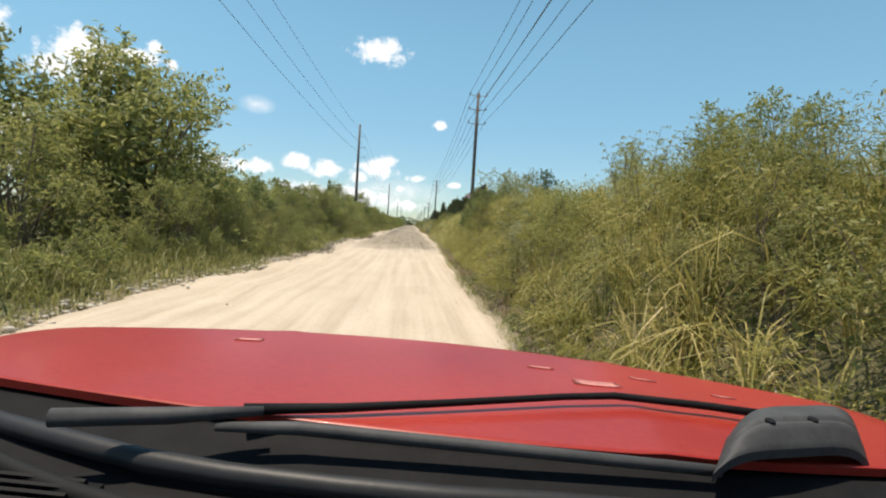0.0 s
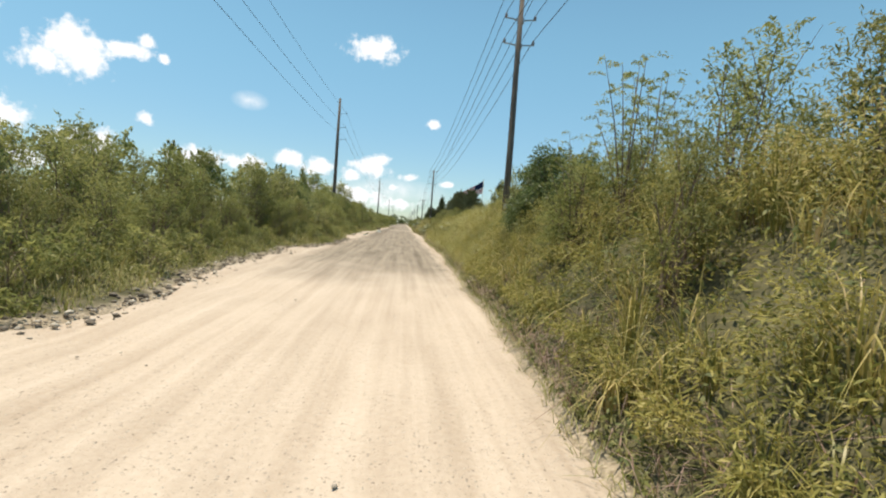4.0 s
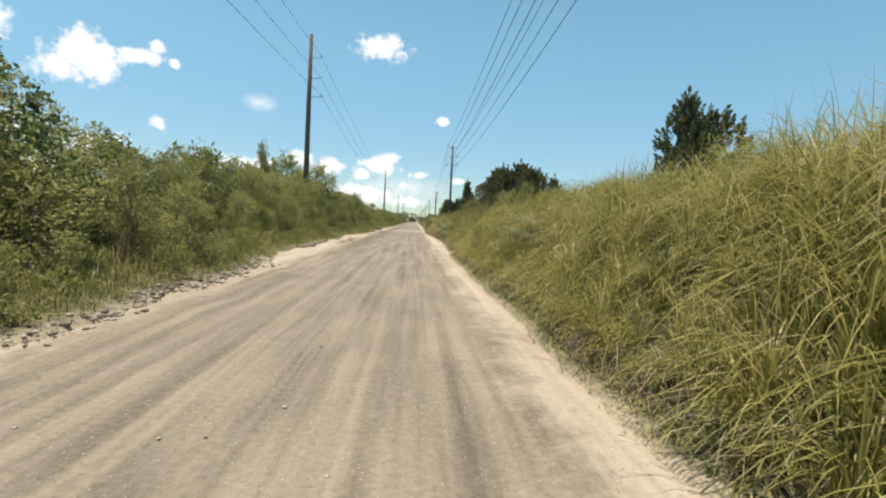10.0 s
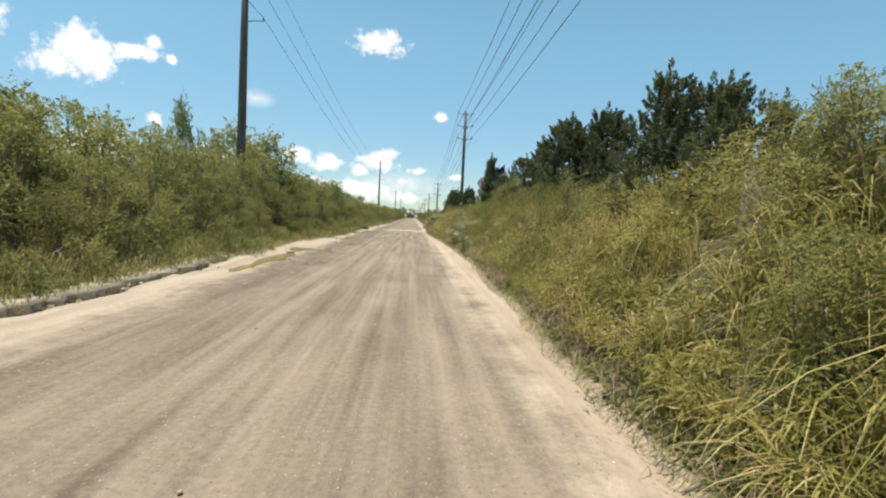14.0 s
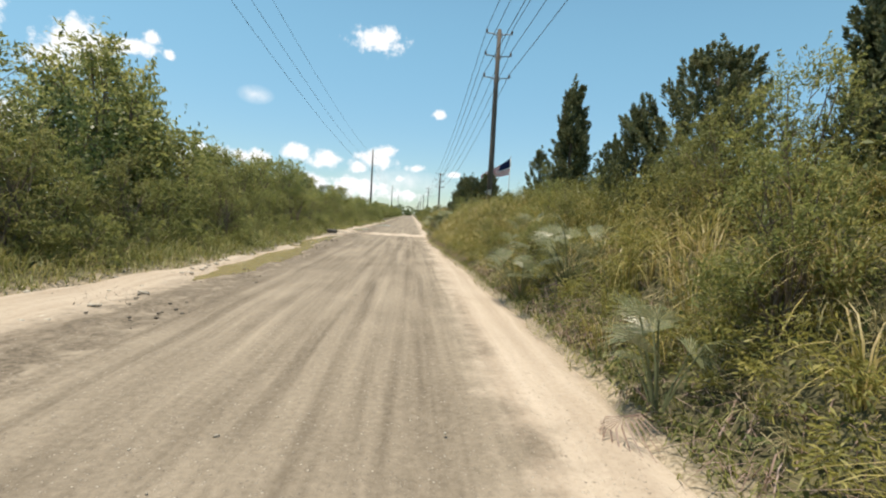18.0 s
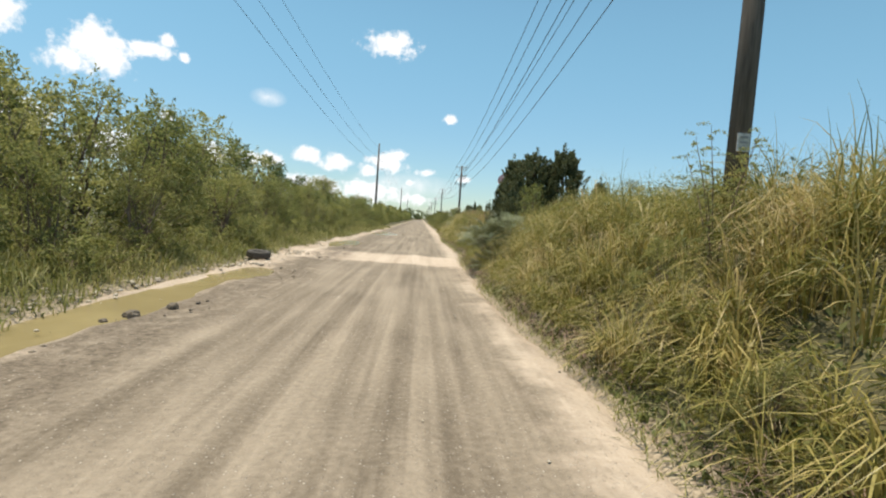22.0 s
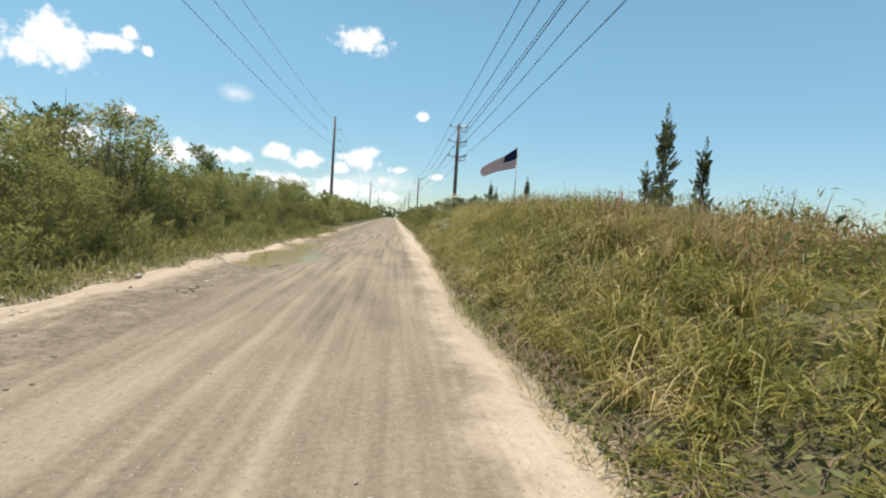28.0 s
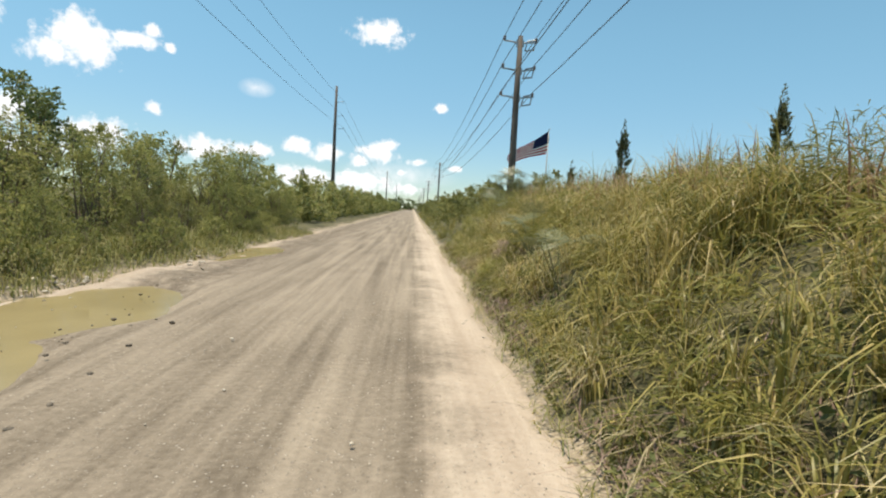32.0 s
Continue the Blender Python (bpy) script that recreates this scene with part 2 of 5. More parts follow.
CONCRETE = mat("tan_concrete", (0.36, 0.32, 0.25), 0.9, 0.3, 3, 0.5, 40)
RUBBER = mat("old_rubber", (0.028, 0.026, 0.025), 0.75, 0.3, 14, 0.3)
STONE = mat("limestone_rubble", (0.42, 0.38, 0.31), 0.9, 0.35, 5, 0.6, 40, island=0.35)
WHITE_PAINT = mat("white_plate_paint", (0.52, 0.5, 0.46), 0.6, 0.3, 14)
DARK_BARS = mat("dark_print", (0.3, 0.29, 0.28), 0.6, 0.2)


def water_mat():
    ma = mat("muddy_water", (0.25, 0.205, 0.1), 0.16, 0.12, 0.8, second=(0.31, 0.255, 0.13), spec=0.18)
    return ma


WATER = water_mat()


def shader_tools(nt):
    """Short hands for building a position-driven surface."""
    N, L = nt.nodes.new, nt.links.new
    g = N("ShaderNodeNewGeometry")
    pos = g.outputs["Position"]

    def noise_at(scale, detail, stretch=(1, 1, 1), rough=0.5):
        mp, n = N("ShaderNodeMapping"), N("ShaderNodeTexNoise")
        mp.inputs["Scale"].default_value = stretch
        L(pos, mp.inputs[0]), L(mp.outputs[0], n.inputs[0])
        n.inputs["Scale"].default_value, n.inputs["Detail"].default_value, n.inputs["Roughness"].default_value = scale, detail, rough
        return n.outputs["Fac"]

    def m(op, a, b, clamp=False):
        n = N("ShaderNodeMath")
        n.operation, n.use_clamp = op, clamp
        for i, v in enumerate((a, b)):
            if isinstance(v, (int, float)):
                n.inputs[i].default_value = v
            else:
                L(v, n.inputs[i])
        return n.outputs[0]

    def step(v, lo, hi):
        n = N("ShaderNodeMapRange")
        n.interpolation_type = "SMOOTHSTEP"
        L(v, n.inputs[0])
        n.inputs[1].default_value, n.inputs[2].default_value = lo, hi
        return n.outputs[0]

    def ramp(v, lo, hi, a=0.36, b=0.64):
        r = N("ShaderNodeValToRGB")
        e = r.color_ramp.elements
        e[0].position, e[0].color, e[1].position, e[1].color = a, (*lo, 1), b, (*hi, 1)
        L(v, r.inputs[0])
        return r.outputs[0]

    def blend(f, a, b):
        n = N("ShaderNodeMix")
        n.data_type = "RGBA"
        L(f, n.inputs["Factor"]), L(a, n.inputs["A"]), L(b, n.inputs["B"])
        return n.outputs["Result"]

    def pebbles(scale, share):
        v = N("ShaderNodeTexVoronoi")
        L(pos, v.inputs["Vector"])
        v.inputs["Scale"].default_value = scale
        sp = N("ShaderNodeSeparateColor")
        L(v.outputs["Color"], sp.inputs[0])
        near = m("SUBTRACT", 1.0, step(v.outputs["Distance"], 0.2, 0.42))
        return m("MULTIPLY", near, m("LESS_THAN", sp.outputs[0], share)), sp.outputs[1]
    sep = N("ShaderNodeSeparateXYZ")
    L(pos, sep.inputs[0])
    return noise_at, m, step, ramp, blend, pebbles, sep


def soil_mat():
    """Dark grassy soil, sandier where it lies low beside the road."""
    ma = bpy.data.materials.new("grassy_soil")
    ma.use_nodes = True
    nt = ma.node_tree
    p = nt.nodes["Principled BSDF"]
    p.inputs["Roughness"].default_value, p.inputs["Specular IOR Level"].default_value = 0.95, 0.2
    noise_at, m, step, ramp, blend, pebbles, sep = shader_tools(nt)
    v = m("ADD", m("MULTIPLY", noise_at(0.7, 5), 0.6), m("MULTIPLY", noise_at(9, 5), 0.4))
    grit = noise_at(30, 5)
    low = step(m("ADD", sep.outputs[2], m("MULTIPLY", m("SUBTRACT", noise_at(2.2, 5), 0.5), 0.24)), 0.08, -0.02)
    col = blend(low, ramp(v, (0.06, 0.058, 0.03), (0.135, 0.125, 0.066)), ramp(grit, (0.2, 0.165, 0.11), (0.4, 0.34, 0.25)))
    nt.links.new(col, p.inputs["Base Color"])
    bp = nt.nodes.new("ShaderNodeBump")
    bp.inputs["Strength"].default_value, bp.inputs["Distance"].default_value = 0.6, 0.03
    nt.links.new(m("ADD", v, m("MULTIPLY", grit, 0.3)), bp.inputs["Height"])
    nt.links.new(bp.outputs[0], p.inputs["Normal"])
    return ma


SOIL = soil_mat()


def road_mat():
    """Packed shell road: cream sand, greyer and rutted further on, sandy strip along the bank, a sandy crossing, mud by the puddles."""
    ma = bpy.data.materials.new("shell_road")
    ma.use_nodes = True
    nt = ma.node_tree
    L = nt.links.new
    p = nt.nodes["Principled BSDF"]
    p.inputs["Roughness"].default_value, p.inputs["Specular IOR Level"].default_value = 0.95, 0.2
    noise_at, m, step, ramp, blend, pebbles, sep = shader_tools(nt)
    X, Y = sep.outputs[0], sep.outputs[1]
    big, streak, grit = noise_at(0.22, 4), noise_at(1.6, 5, (1.6, 0.11, 1)), noise_at(16, 8, rough=0.6)
    tracks, lines = noise_at(1.0, 4, (4.6, 0.08, 1)), noise_at(1.0, 3, (15, 0.25, 1))
    sandgrain = noise_at(85, 4, rough=0.65)
    patchy = noise_at(1.0, 5, (1, 0.7, 1))
    ragged = noise_at(3.0, 6, (1, 0.94, 1), 0.65)
    wob = m("MULTIPLY", m("SUBTRACT", big, 0.5), 9)
    grey = step(m("ADD", Y, wob), 28, 38)
    xx = m("ADD", X, m("ADD", m("MULTIPLY", m("SUBTRACT", patchy, 0.5), 0.9), m("MULTIPLY", m("SUBTRACT", ragged, 0.5), 1.1)))
    strip = m("MULTIPLY", step(xx, 0.95, 1.65), 0.85)
    cy = m("ADD", Y, m("MULTIPLY", m("SUBTRACT", ragged, 0.5), 1.3))
    cross = m("MULTIPLY", step(cy, 113.8, 114.5), m("SUBTRACT", 1.0, step(cy, 117.6, 118.8)))
    left = m("MULTIPLY", m("SUBTRACT", 1.0, step(xx, -4.4, -3.5)), 0.75)
    sandy = m("MAXIMUM", m("MAXIMUM", strip, cross), left)
    grey = m("MULTIPLY", grey, m("SUBTRACT", 1.0, sandy), True)
    mud = m("MULTIPLY", m("MULTIPLY", step(xx, -2.2, -3.0), m("SUBTRACT", 1.0, step(xx, -3.4, -4.3))), step(Y, 64, 75))
    mud = m("MULTIPLY", m("MULTIPLY", mud, step(ragged, 0.36, 0.56)), 0.85)
    v = m("ADD", m("ADD", m("MULTIPLY", streak, 0.26), m("MULTIPLY", tracks, 0.26)), m("ADD", m("MULTIPLY", patchy, 0.12), m("ADD", m("MULTIPLY", grit, 0.2), m("ADD", m("MULTIPLY", lines, 0.08), m("MULTIPLY", sandgrain, 0.12)))))
    v = m("SUBTRACT", v, 0.02)
    col = blend(grey, ramp(v, *SAND, 0.38, 0.62), ramp(v, *GREY, 0.41, 0.61))
    col = blend(mud, col, ramp(grit, (0.085, 0.07, 0.05), (0.2, 0.165, 0.125)))
    stones, shade = pebbles(34, 0.16)
    fine_stones, shade2 = pebbles(80, 0.2)
    col = blend(m("MULTIPLY", stones, 0.75), col, ramp(shade, (0.2, 0.17, 0.135), (0.5, 0.45, 0.37), 0.1, 0.9))
    col = blend(m("MULTIPLY", fine_stones, 0.6), col, ramp(shade2, (0.16, 0.135, 0.105), (0.48, 0.43, 0.35), 0.1, 0.9))
    L(col, p.inputs["Base Color"])
    bp = nt.nodes.new("ShaderNodeBump")
    bp.inputs["Strength"].default_value, bp.inputs["Distance"].default_value = 0.85, 0.03
    h = m("ADD", m("ADD", m("MULTIPLY", streak, 0.4), m("MULTIPLY", tracks, 0.45)), m("ADD", m("MULTIPLY", grit, 0.45), m("MULTIPLY", sandgrain, 0.15)))
    h = m("ADD", h, m("ADD", m("MULTIPLY", stones, 0.3), m("MULTIPLY", fine_stones, 0.12)))
    L(h, bp.inputs["Height"]), L(bp.outputs[0], p.inputs["Normal"])
    return ma


SAND, GREY = ((0.37, 0.3, 0.225), (0.55, 0.47, 0.375)), ((0.135, 0.112, 0.082), (0.34, 0.29, 0.22))
ROAD = road_mat()


# ---- mesh helpers ----
def grid_mesh(name, verts, quads, material):
    """A mesh from computed arrays of vertices and of four-cornered faces."""
    verts, quads = np.asarray(verts, np.float32), np.asarray(quads, np.int32)
    me = bpy.data.meshes.new(name)
    me.vertices.add(len(verts))
    me.vertices.foreach_set("co", verts.ravel())
    me.loops.add(quads.size)
    me.loops.foreach_set("vertex_index", quads.ravel())
    me.polygons.add(len(quads))
    me.polygons.foreach_set("loop_start", np.arange(0, quads.size, quads.shape[1], dtype=np.int32))
    me.materials.append(material)
    me.update(calc_edges=True)
    return me


def sub(name, me, parent, label="", m=None):
    ob = new(name, me)
    ob.parent = parent
    if m is not None:
        ob.matrix_basis = m
    if label:
        ob["label"] = label
    return ob


def part(name, bm, material, parent, label="", smooth=False):
    me = bpy.data.meshes.new(name)
    if smooth:
        for f in bm.faces:
            f.smooth = True
    bm.to_mesh(me)
    bm.free()
    me.materials.append(material)
    return sub(name, me, parent, label)


def tube(bm, pts, radii, sides=6, caps=True):
    """A tapered tube through the points."""
    rings = []
    for i, p in enumerate(pts):
        p = Vector(p)
        d = (Vector(pts[min(i + 1, len(pts) - 1)]) - Vector(pts[max(i - 1, 0)])).normalized()
        u = d.orthogonal().normalized() if abs(d.z) < 0.9 else Vector((1, 0, 0)).cross(d).normalized()
        v = d.cross(u)
        rings.append([bm.verts.new(p + (u * math.cos(k * math.tau / sides) + v * math.sin(k * math.tau / sides)) * radii[i])
                      for k in range(sides)])
    for a, b in zip(rings, rings[1:]):
        for k in range(sides):
            bm.faces.new((a[k], a[(k + 1) % sides], b[(k + 1) % sides], b[k]))
    if caps:
        bm.faces.new(rings[0][::-1]), bm.faces.new(rings[-1])
    return bm


def box(bm, c, s, m=Matrix()):
    r = bmesh.ops.create_cube(bm, size=1, matrix=Matrix.Translation(c) @ m @ Matrix.Diagonal((*s, 1)))
    return r["verts"]


def lerp_keys(keys, v):
    return np.interp(v, [k[0] for k in keys], [k[1] for k in keys])


rng = np.random.default_rng(7)


def wave(v, seed, scale):
    """Smooth one-dimensional wandering between -1 and 1."""
    v = np.asarray(v, float) / scale
    return (np.sin(v * 1.7 + seed) + np.sin(v * 3.1 + seed * 2.3) * 0.6 + np.sin(v * 7.3 + seed * 4.1) * 0.3) / 1.9


def patches(x, y, seed, scale):
    """Smooth wandering over the plan between -1 and 1."""
    x, y = np.asarray(x, float) / scale, np.asarray(y, float) / scale
    v = 0
    for k in range(5):
        a, f = seed * 1.7 + k * 2.4, 1.0 + 0.75 * k
        v = v + np.sin((x * math.cos(a) + y * math.sin(a)) * 2.1 * f + seed * 3.3 + k * 1.9) / (1 + 0.5 * k)
    return np.clip(v / 2.2, -1, 1)


# ---- the lie of the land ----
EDGE_R = ((-25.5, 1.0), (0, 1.05), (15.9, 1.15), (33.2, 1.6), (44.6, 2.0), (63.8, 1.9), (80.4, 2.4), (89.3, 2.3), (98.9, 1.9), (108.4, 1.6), (116.1, 1.7),
          (122.5, 2.0), (134.6, 1.7), (143.5, 2.0), (153.1, 2.2), (191.3, 2.0), (574, 2.0))
EDGE_L = ((-25.5, -5.3), (9.6, -5.4), (25.5, -4.6), (35.1, -5.4), (41.5, -5.5), (45.9, -4.6), (53.6, -4.2), (62.5, -5.4), (71.4, -5.3), (80, -5.6), (85, -5.9),
          (90, -5.5), (95, -4.7), (105.2, -4.9), (113.5, -5.1), (124.4, -5.2), (135.9, -4.9), (148, -4.7), (165.8, -4.2), (574, -4.2))
HIGH_R = ((-25.5, 3.2), (0, 3.2), (15.3, 3.0), (21, 3.3), (30.6, 3.0), (40.8, 3.2), (45.9, 3.5), (53.6, 3.1), (60.6, 2.9), (70.2, 2.6), (82.3, 3.1), (89.3, 2.9), (96.9, 2.7),
          (107.2, 2.4), (113.5, 2.1), (118.6, 1.7), (125, 1.7), (130.7, 2.1), (137.1, 2.45), (146.7, 2.85), (165.8, 2.8), (191.3, 2.4), (574, 2.2))
HIGH_L = ((-25.5, 4.5), (6.4, 3.6), (17.2, 4.4), (25.5, 3.5), (38.3, 4.0), (52.9, 5.0), (58.7, 3.6), (70.8, 4.9), (82.9, 4.5), (92.5, 5.5), (102, 4.0), (111.6, 5.0),
          (121.2, 5.4), (125, 5.2), (127.6, 3.7), (135.2, 3.8), (142.2, 4.7), (148, 3.4), (157.5, 3.4), (163.9, 4.3), (191.3, 4.0), (574, 4.5))


BANK = ((-25.5, 1.85), (0, 1.85), (15.3, 1.7), (21, 1.95), (30.6, 1.7), (40.8, 1.9), (45.9, 1.95), (53.6, 1.9), (60.6, 1.85), (70.2, 1.4), (82.3, 1.8), (89.3, 1.65), (96.9, 1.7),
        (104.6, 1.65), (108.4, 1.75), (113.5, 1.4), (118.6, 0.75), (125, 0.85), (130.7, 1.2), (137.1, 1.5), (146.7, 1.65), (165.8, 1.5), (191.3, 0.95), (574, 0.7))


def edge_r(y):
    return lerp_keys(EDGE_R, y) + 0.09 * wave(y, 1.0, 2.3) + 0.04 * wave(y, 8.0, 0.5)


def edge_l(y):
    return lerp_keys(EDGE_L, y) + 0.26 * wave(y, 5.0, 2.9) + 0.12 * wave(y, 2.0, 0.6)


def land(x, y):
    """Height of the ground: a level road with a low rough verge on one side and a bank on the other."""
    x, y = np.asarray(x, float), np.asarray(y, float)
    r, l = edge_r(y), edge_l(y)
    bank = np.clip((x - r) / 2.6, 0, 1)
    top = lerp_keys(BANK, y)
    z = top * bank * bank * (3 - 2 * bank)
    z = z + np.where(x < l, np.clip((l - x) / 1.5, 0, 1) * 0.18, 0)
    z = z * (1 - 0.5 * np.clip((x - r - 6) / 8, 0, 1)) + 0.16 * bank * patches(x, y, 2.0, 1.7) * (x < r + 14)
    lump = 0.05 * (wave(x, 2.0, 0.7) * wave(y, 3.0, 0.9))
    z = z + np.where((x > r) | (x < l), lump, 0)
    inside = np.clip(np.minimum(x - l, r - x) / 0.25, 0, 1)
    return z - 0.30 * inside


PUDDLES = ((-4.35, 81.13, 0.75, 1.28), (-3.95, 95.03, 0.5, 5.74), (-4.35, 104.28, 0.5, 3.83), (-4.15, 109.06, 0.55, 1.66), (-4.0, 124.88, 0.75, 3.57),
           (-3.15, 142.61, 1.2, 3.9), (-3.5, 148.35, 1.05, 1.91), (-4.5, 76.54, 0.4, 3.83), (-3.9, 156.9, 0.7, 2.55))


def hollow(X, Y):
    """How deep the road dips into its puddles, 0 to 1."""
    d = np.zeros_like(X)
    for x, y, hw, hl in PUDDLES:
        e = np.hypot((X - x) / hw, (Y - y) / hl) + 0.12 * wave(Y + 2 * X, x, 0.8)
        d = np.maximum(d, 1 - np.clip((e - 0.75) / 0.5, 0, 1))
    return d * d * (3 - 2 * d)


def build_ground():
    xs = np.concatenate([[-3200, -1200, -400, -150, -60, -30, -20, -15, -12], np.arange(-10, 8.01, 0.3), [9, 11, 14, 20, 30, 60, 150, 400, 1200, 3200]])
    ys = np.concatenate([[-2500, -800, -250, -90, -45], np.arange(-30, 172, 0.4), np.arange(172, 400, 3), [420, 560, 850, 1100, 1600, 2400, 4200]])
    X, Y = np.meshgrid(xs, ys)
    V = np.stack([X, Y, land(X, Y)], -1).reshape(-1, 3)
    ny, nx = X.shape
    i = (np.arange(ny - 1)[:, None] * nx + np.arange(nx - 1)[None]).reshape(-1)
    ob = new("ground", grid_mesh("ground", V, np.stack([i, i + 1, i + 1 + nx, i + nx], 1), SOIL))
    ob.data.polygons.foreach_set("use_smooth", np.ones(len(ob.data.polygons), bool))
    tagged(ob, "grassy sandy ground rising to a low bank", "ground", kind="structure")


def build_road():
    ys = np.concatenate([np.arange(-30, 172, 0.26), np.arange(172, 508, 4)])
    us = np.concatenate([[0, 0.012, 0.03], np.linspace(0.055, 0.945, 26), [0.97, 0.988, 1.0]])
    U, Y = np.meshgrid(us, ys)
    l, r = edge_l(Y) - 0.12, edge_r(Y) + 0.12
    X = l + (r - l) * U
    e = np.clip(np.minimum(U, 1 - U) / 0.05, 0, 1)
    ruts = -0.035 * (np.exp(-((X + 1.1) / 0.28) ** 2) + np.exp(-((X - 0.55) / 0.28) ** 2)) + 0.012 * wave(X, 1, 0.35)
    Z = -0.11 + e * (0.12 + ruts + 0.02 * wave(Y + X, 4, 1.3) * (1 + 1.5 * (X < -3)))
    rough = 0.035 * wave(X * 3 + Y, 6, 0.9) * wave(Y * 1.3 - X, 2, 0.7) * np.clip((-2.6 - X) / 1.0, 0, 1)
    Z = Z + rough * e - 0.14 * hollow(X, Y) * e
    V = np.stack([X, Y, Z], -1).reshape(-1, 3)
    ny, nx = X.shape
    i = (np.arange(ny - 1)[:, None] * nx + np.arange(nx - 1)[None]).reshape(-1)
    ob = new("road", grid_mesh("road", V, np.stack([i, i + 1, i + 1 + nx, i + nx], 1), ROAD))
    ob.data.polygons.foreach_set("use_smooth", np.ones(len(ob.data.polygons), bool))
    tagged(ob, "unpaved cream and grey shell road with wheel tracks", "dirt road", kind="structure")


build_ground()
build_road()


# ---- plants ----
def leaves(centres, out, size, narrow=0.45, fold=0.12, up=0.4):
    """Four-cornered leaves at the centres, lying roughly across the outward directions."""
    n = len(centres)
    d = rng.normal(size=(n, 3))
    d[:, 2] -= 0.25
    d /= np.linalg.norm(d, axis=1)[:, None]
    nor = out + rng.normal(size=(n, 3)) * 0.75 + np.array([0, 0, up])
    side = np.cross(d, nor)
    side /= np.linalg.norm(side, axis=1)[:, None] + 1e-9
    nn = np.cross(side, d)
    s = (size * rng.uniform(0.6, 1.35, n))[:, None]
    a, b = centres - d * s * 0.5, centres + d * s * 0.5
    c = centres + side * s * narrow * 0.5 + nn * s * fold
    e = centres - side * s * narrow * 0.5 + nn * s * fold
    V = np.stack([a, c, b, e], 1).reshape(-1, 3)
    return V, np.arange(4 * n).reshape(n, 4)


def lumps(h, w, k, n, low=0.12, shoots=0.4):
    """Leaf places of a crown: k uneven lumps between low*h and h with places on and under their skins, and leafy shoots that stand out of them."""
    c, r = [], []
    for i in range(k):
        f = (i + 0.5) / k
        z = h * (low + (0.9 - low) * f)
        spread = w * (0.95 - 0.5 * max(0, f - 0.45) / 0.55)
        a = rng.uniform(0, math.tau)
        rad = spread * math.sqrt(rng.uniform(0.05, 1)) * 0.75
        c.append((rad * math.cos(a), rad * math.sin(a), z))
        r.append(rng.uniform(0.2, 0.34) * w * (1.1 - 0.35 * f))
    c, r = np.array(c), np.array(r)
    pick = rng.choice(k, n, p=r ** 2 / (r ** 2).sum())
    d = rng.normal(size=(n, 3))
    d /= np.linalg.norm(d, axis=1)[:, None]
    q = rng.uniform(0.3, 1.1, n) ** 0.6
    P = c[pick] + d * (r[pick] * q)[:, None] * np.array([1, 1, 0.8])
    m = int(n * shoots)
    ns = max(6, m // 16)
    sp = rng.choice(k, ns)
    sd = rng.normal(size=(ns, 3)) + [0, 0, 0.7]
    sd /= np.linalg.norm(sd, axis=1)[:, None]
    sl = r[sp] * rng.uniform(1.1, 2.0, ns)
    which = rng.integers(0, ns, m)
    f = rng.uniform(0.35, 1, m)
    P[:m] = c[sp[which]] + sd[which] * (sl[which] * f)[:, None] + rng.normal(size=(m, 3)) * 0.05 * w * (1.1 - f)[:, None]
    P[:m, 2] -= 0.12 * sl[which] * f ** 2
    d[:m] = sd[which]
    P[:, 2] = np.maximum(P[:, 2], 0.05)
    return P, d, c


def stems(lump_centres, base_r, n_base=4, spread=0.25):
    bm = bmesh.new()
    for i, c in enumerate(lump_centres):
        b = Vector((math.cos(i * 2.4) * spread, math.sin(i * 2.4) * spread, -0.1)) * (1 if n_base > 1 else 0)
        b.z = -0.1
        c = Vector(c)
        mid = b.lerp(c, 0.5) + Vector(rng.normal(size=3) * 0.12)
        mid.x, mid.y = mid.x * 0.7, mid.y * 0.7
        r = base_r * random.uniform(0.6, 1.0)
        tube(bm, [b, mid, c], [r, r * 0.6, r * 0.2], 5)
        for _ in range(2):
            t = mid.lerp(c, random.uniform(0.1, 0.8))
            tip = t + Vector(rng.normal(size=3) * 0.3) + Vector((0, 0, 0.3))
            tube(bm, [t, tip], [r * 0.35, r * 0.1], 4)
    return bm


def make_shrub(name, label, category, h, w, k, n, size, narrow, material, base_r=0.035, low=0.1, n_base=4, shoots=0.4):
    root = new(name)
    P, d, c = lumps(h, w, k, n, low, shoots)
    part("branchwork", stems(c, base_r, n_base), BARK, root)
    V, F = leaves(P, d, size, narrow)
    sub("crown", grid_mesh("crown", V, F, material), root)
    return tagged(root, label, category)


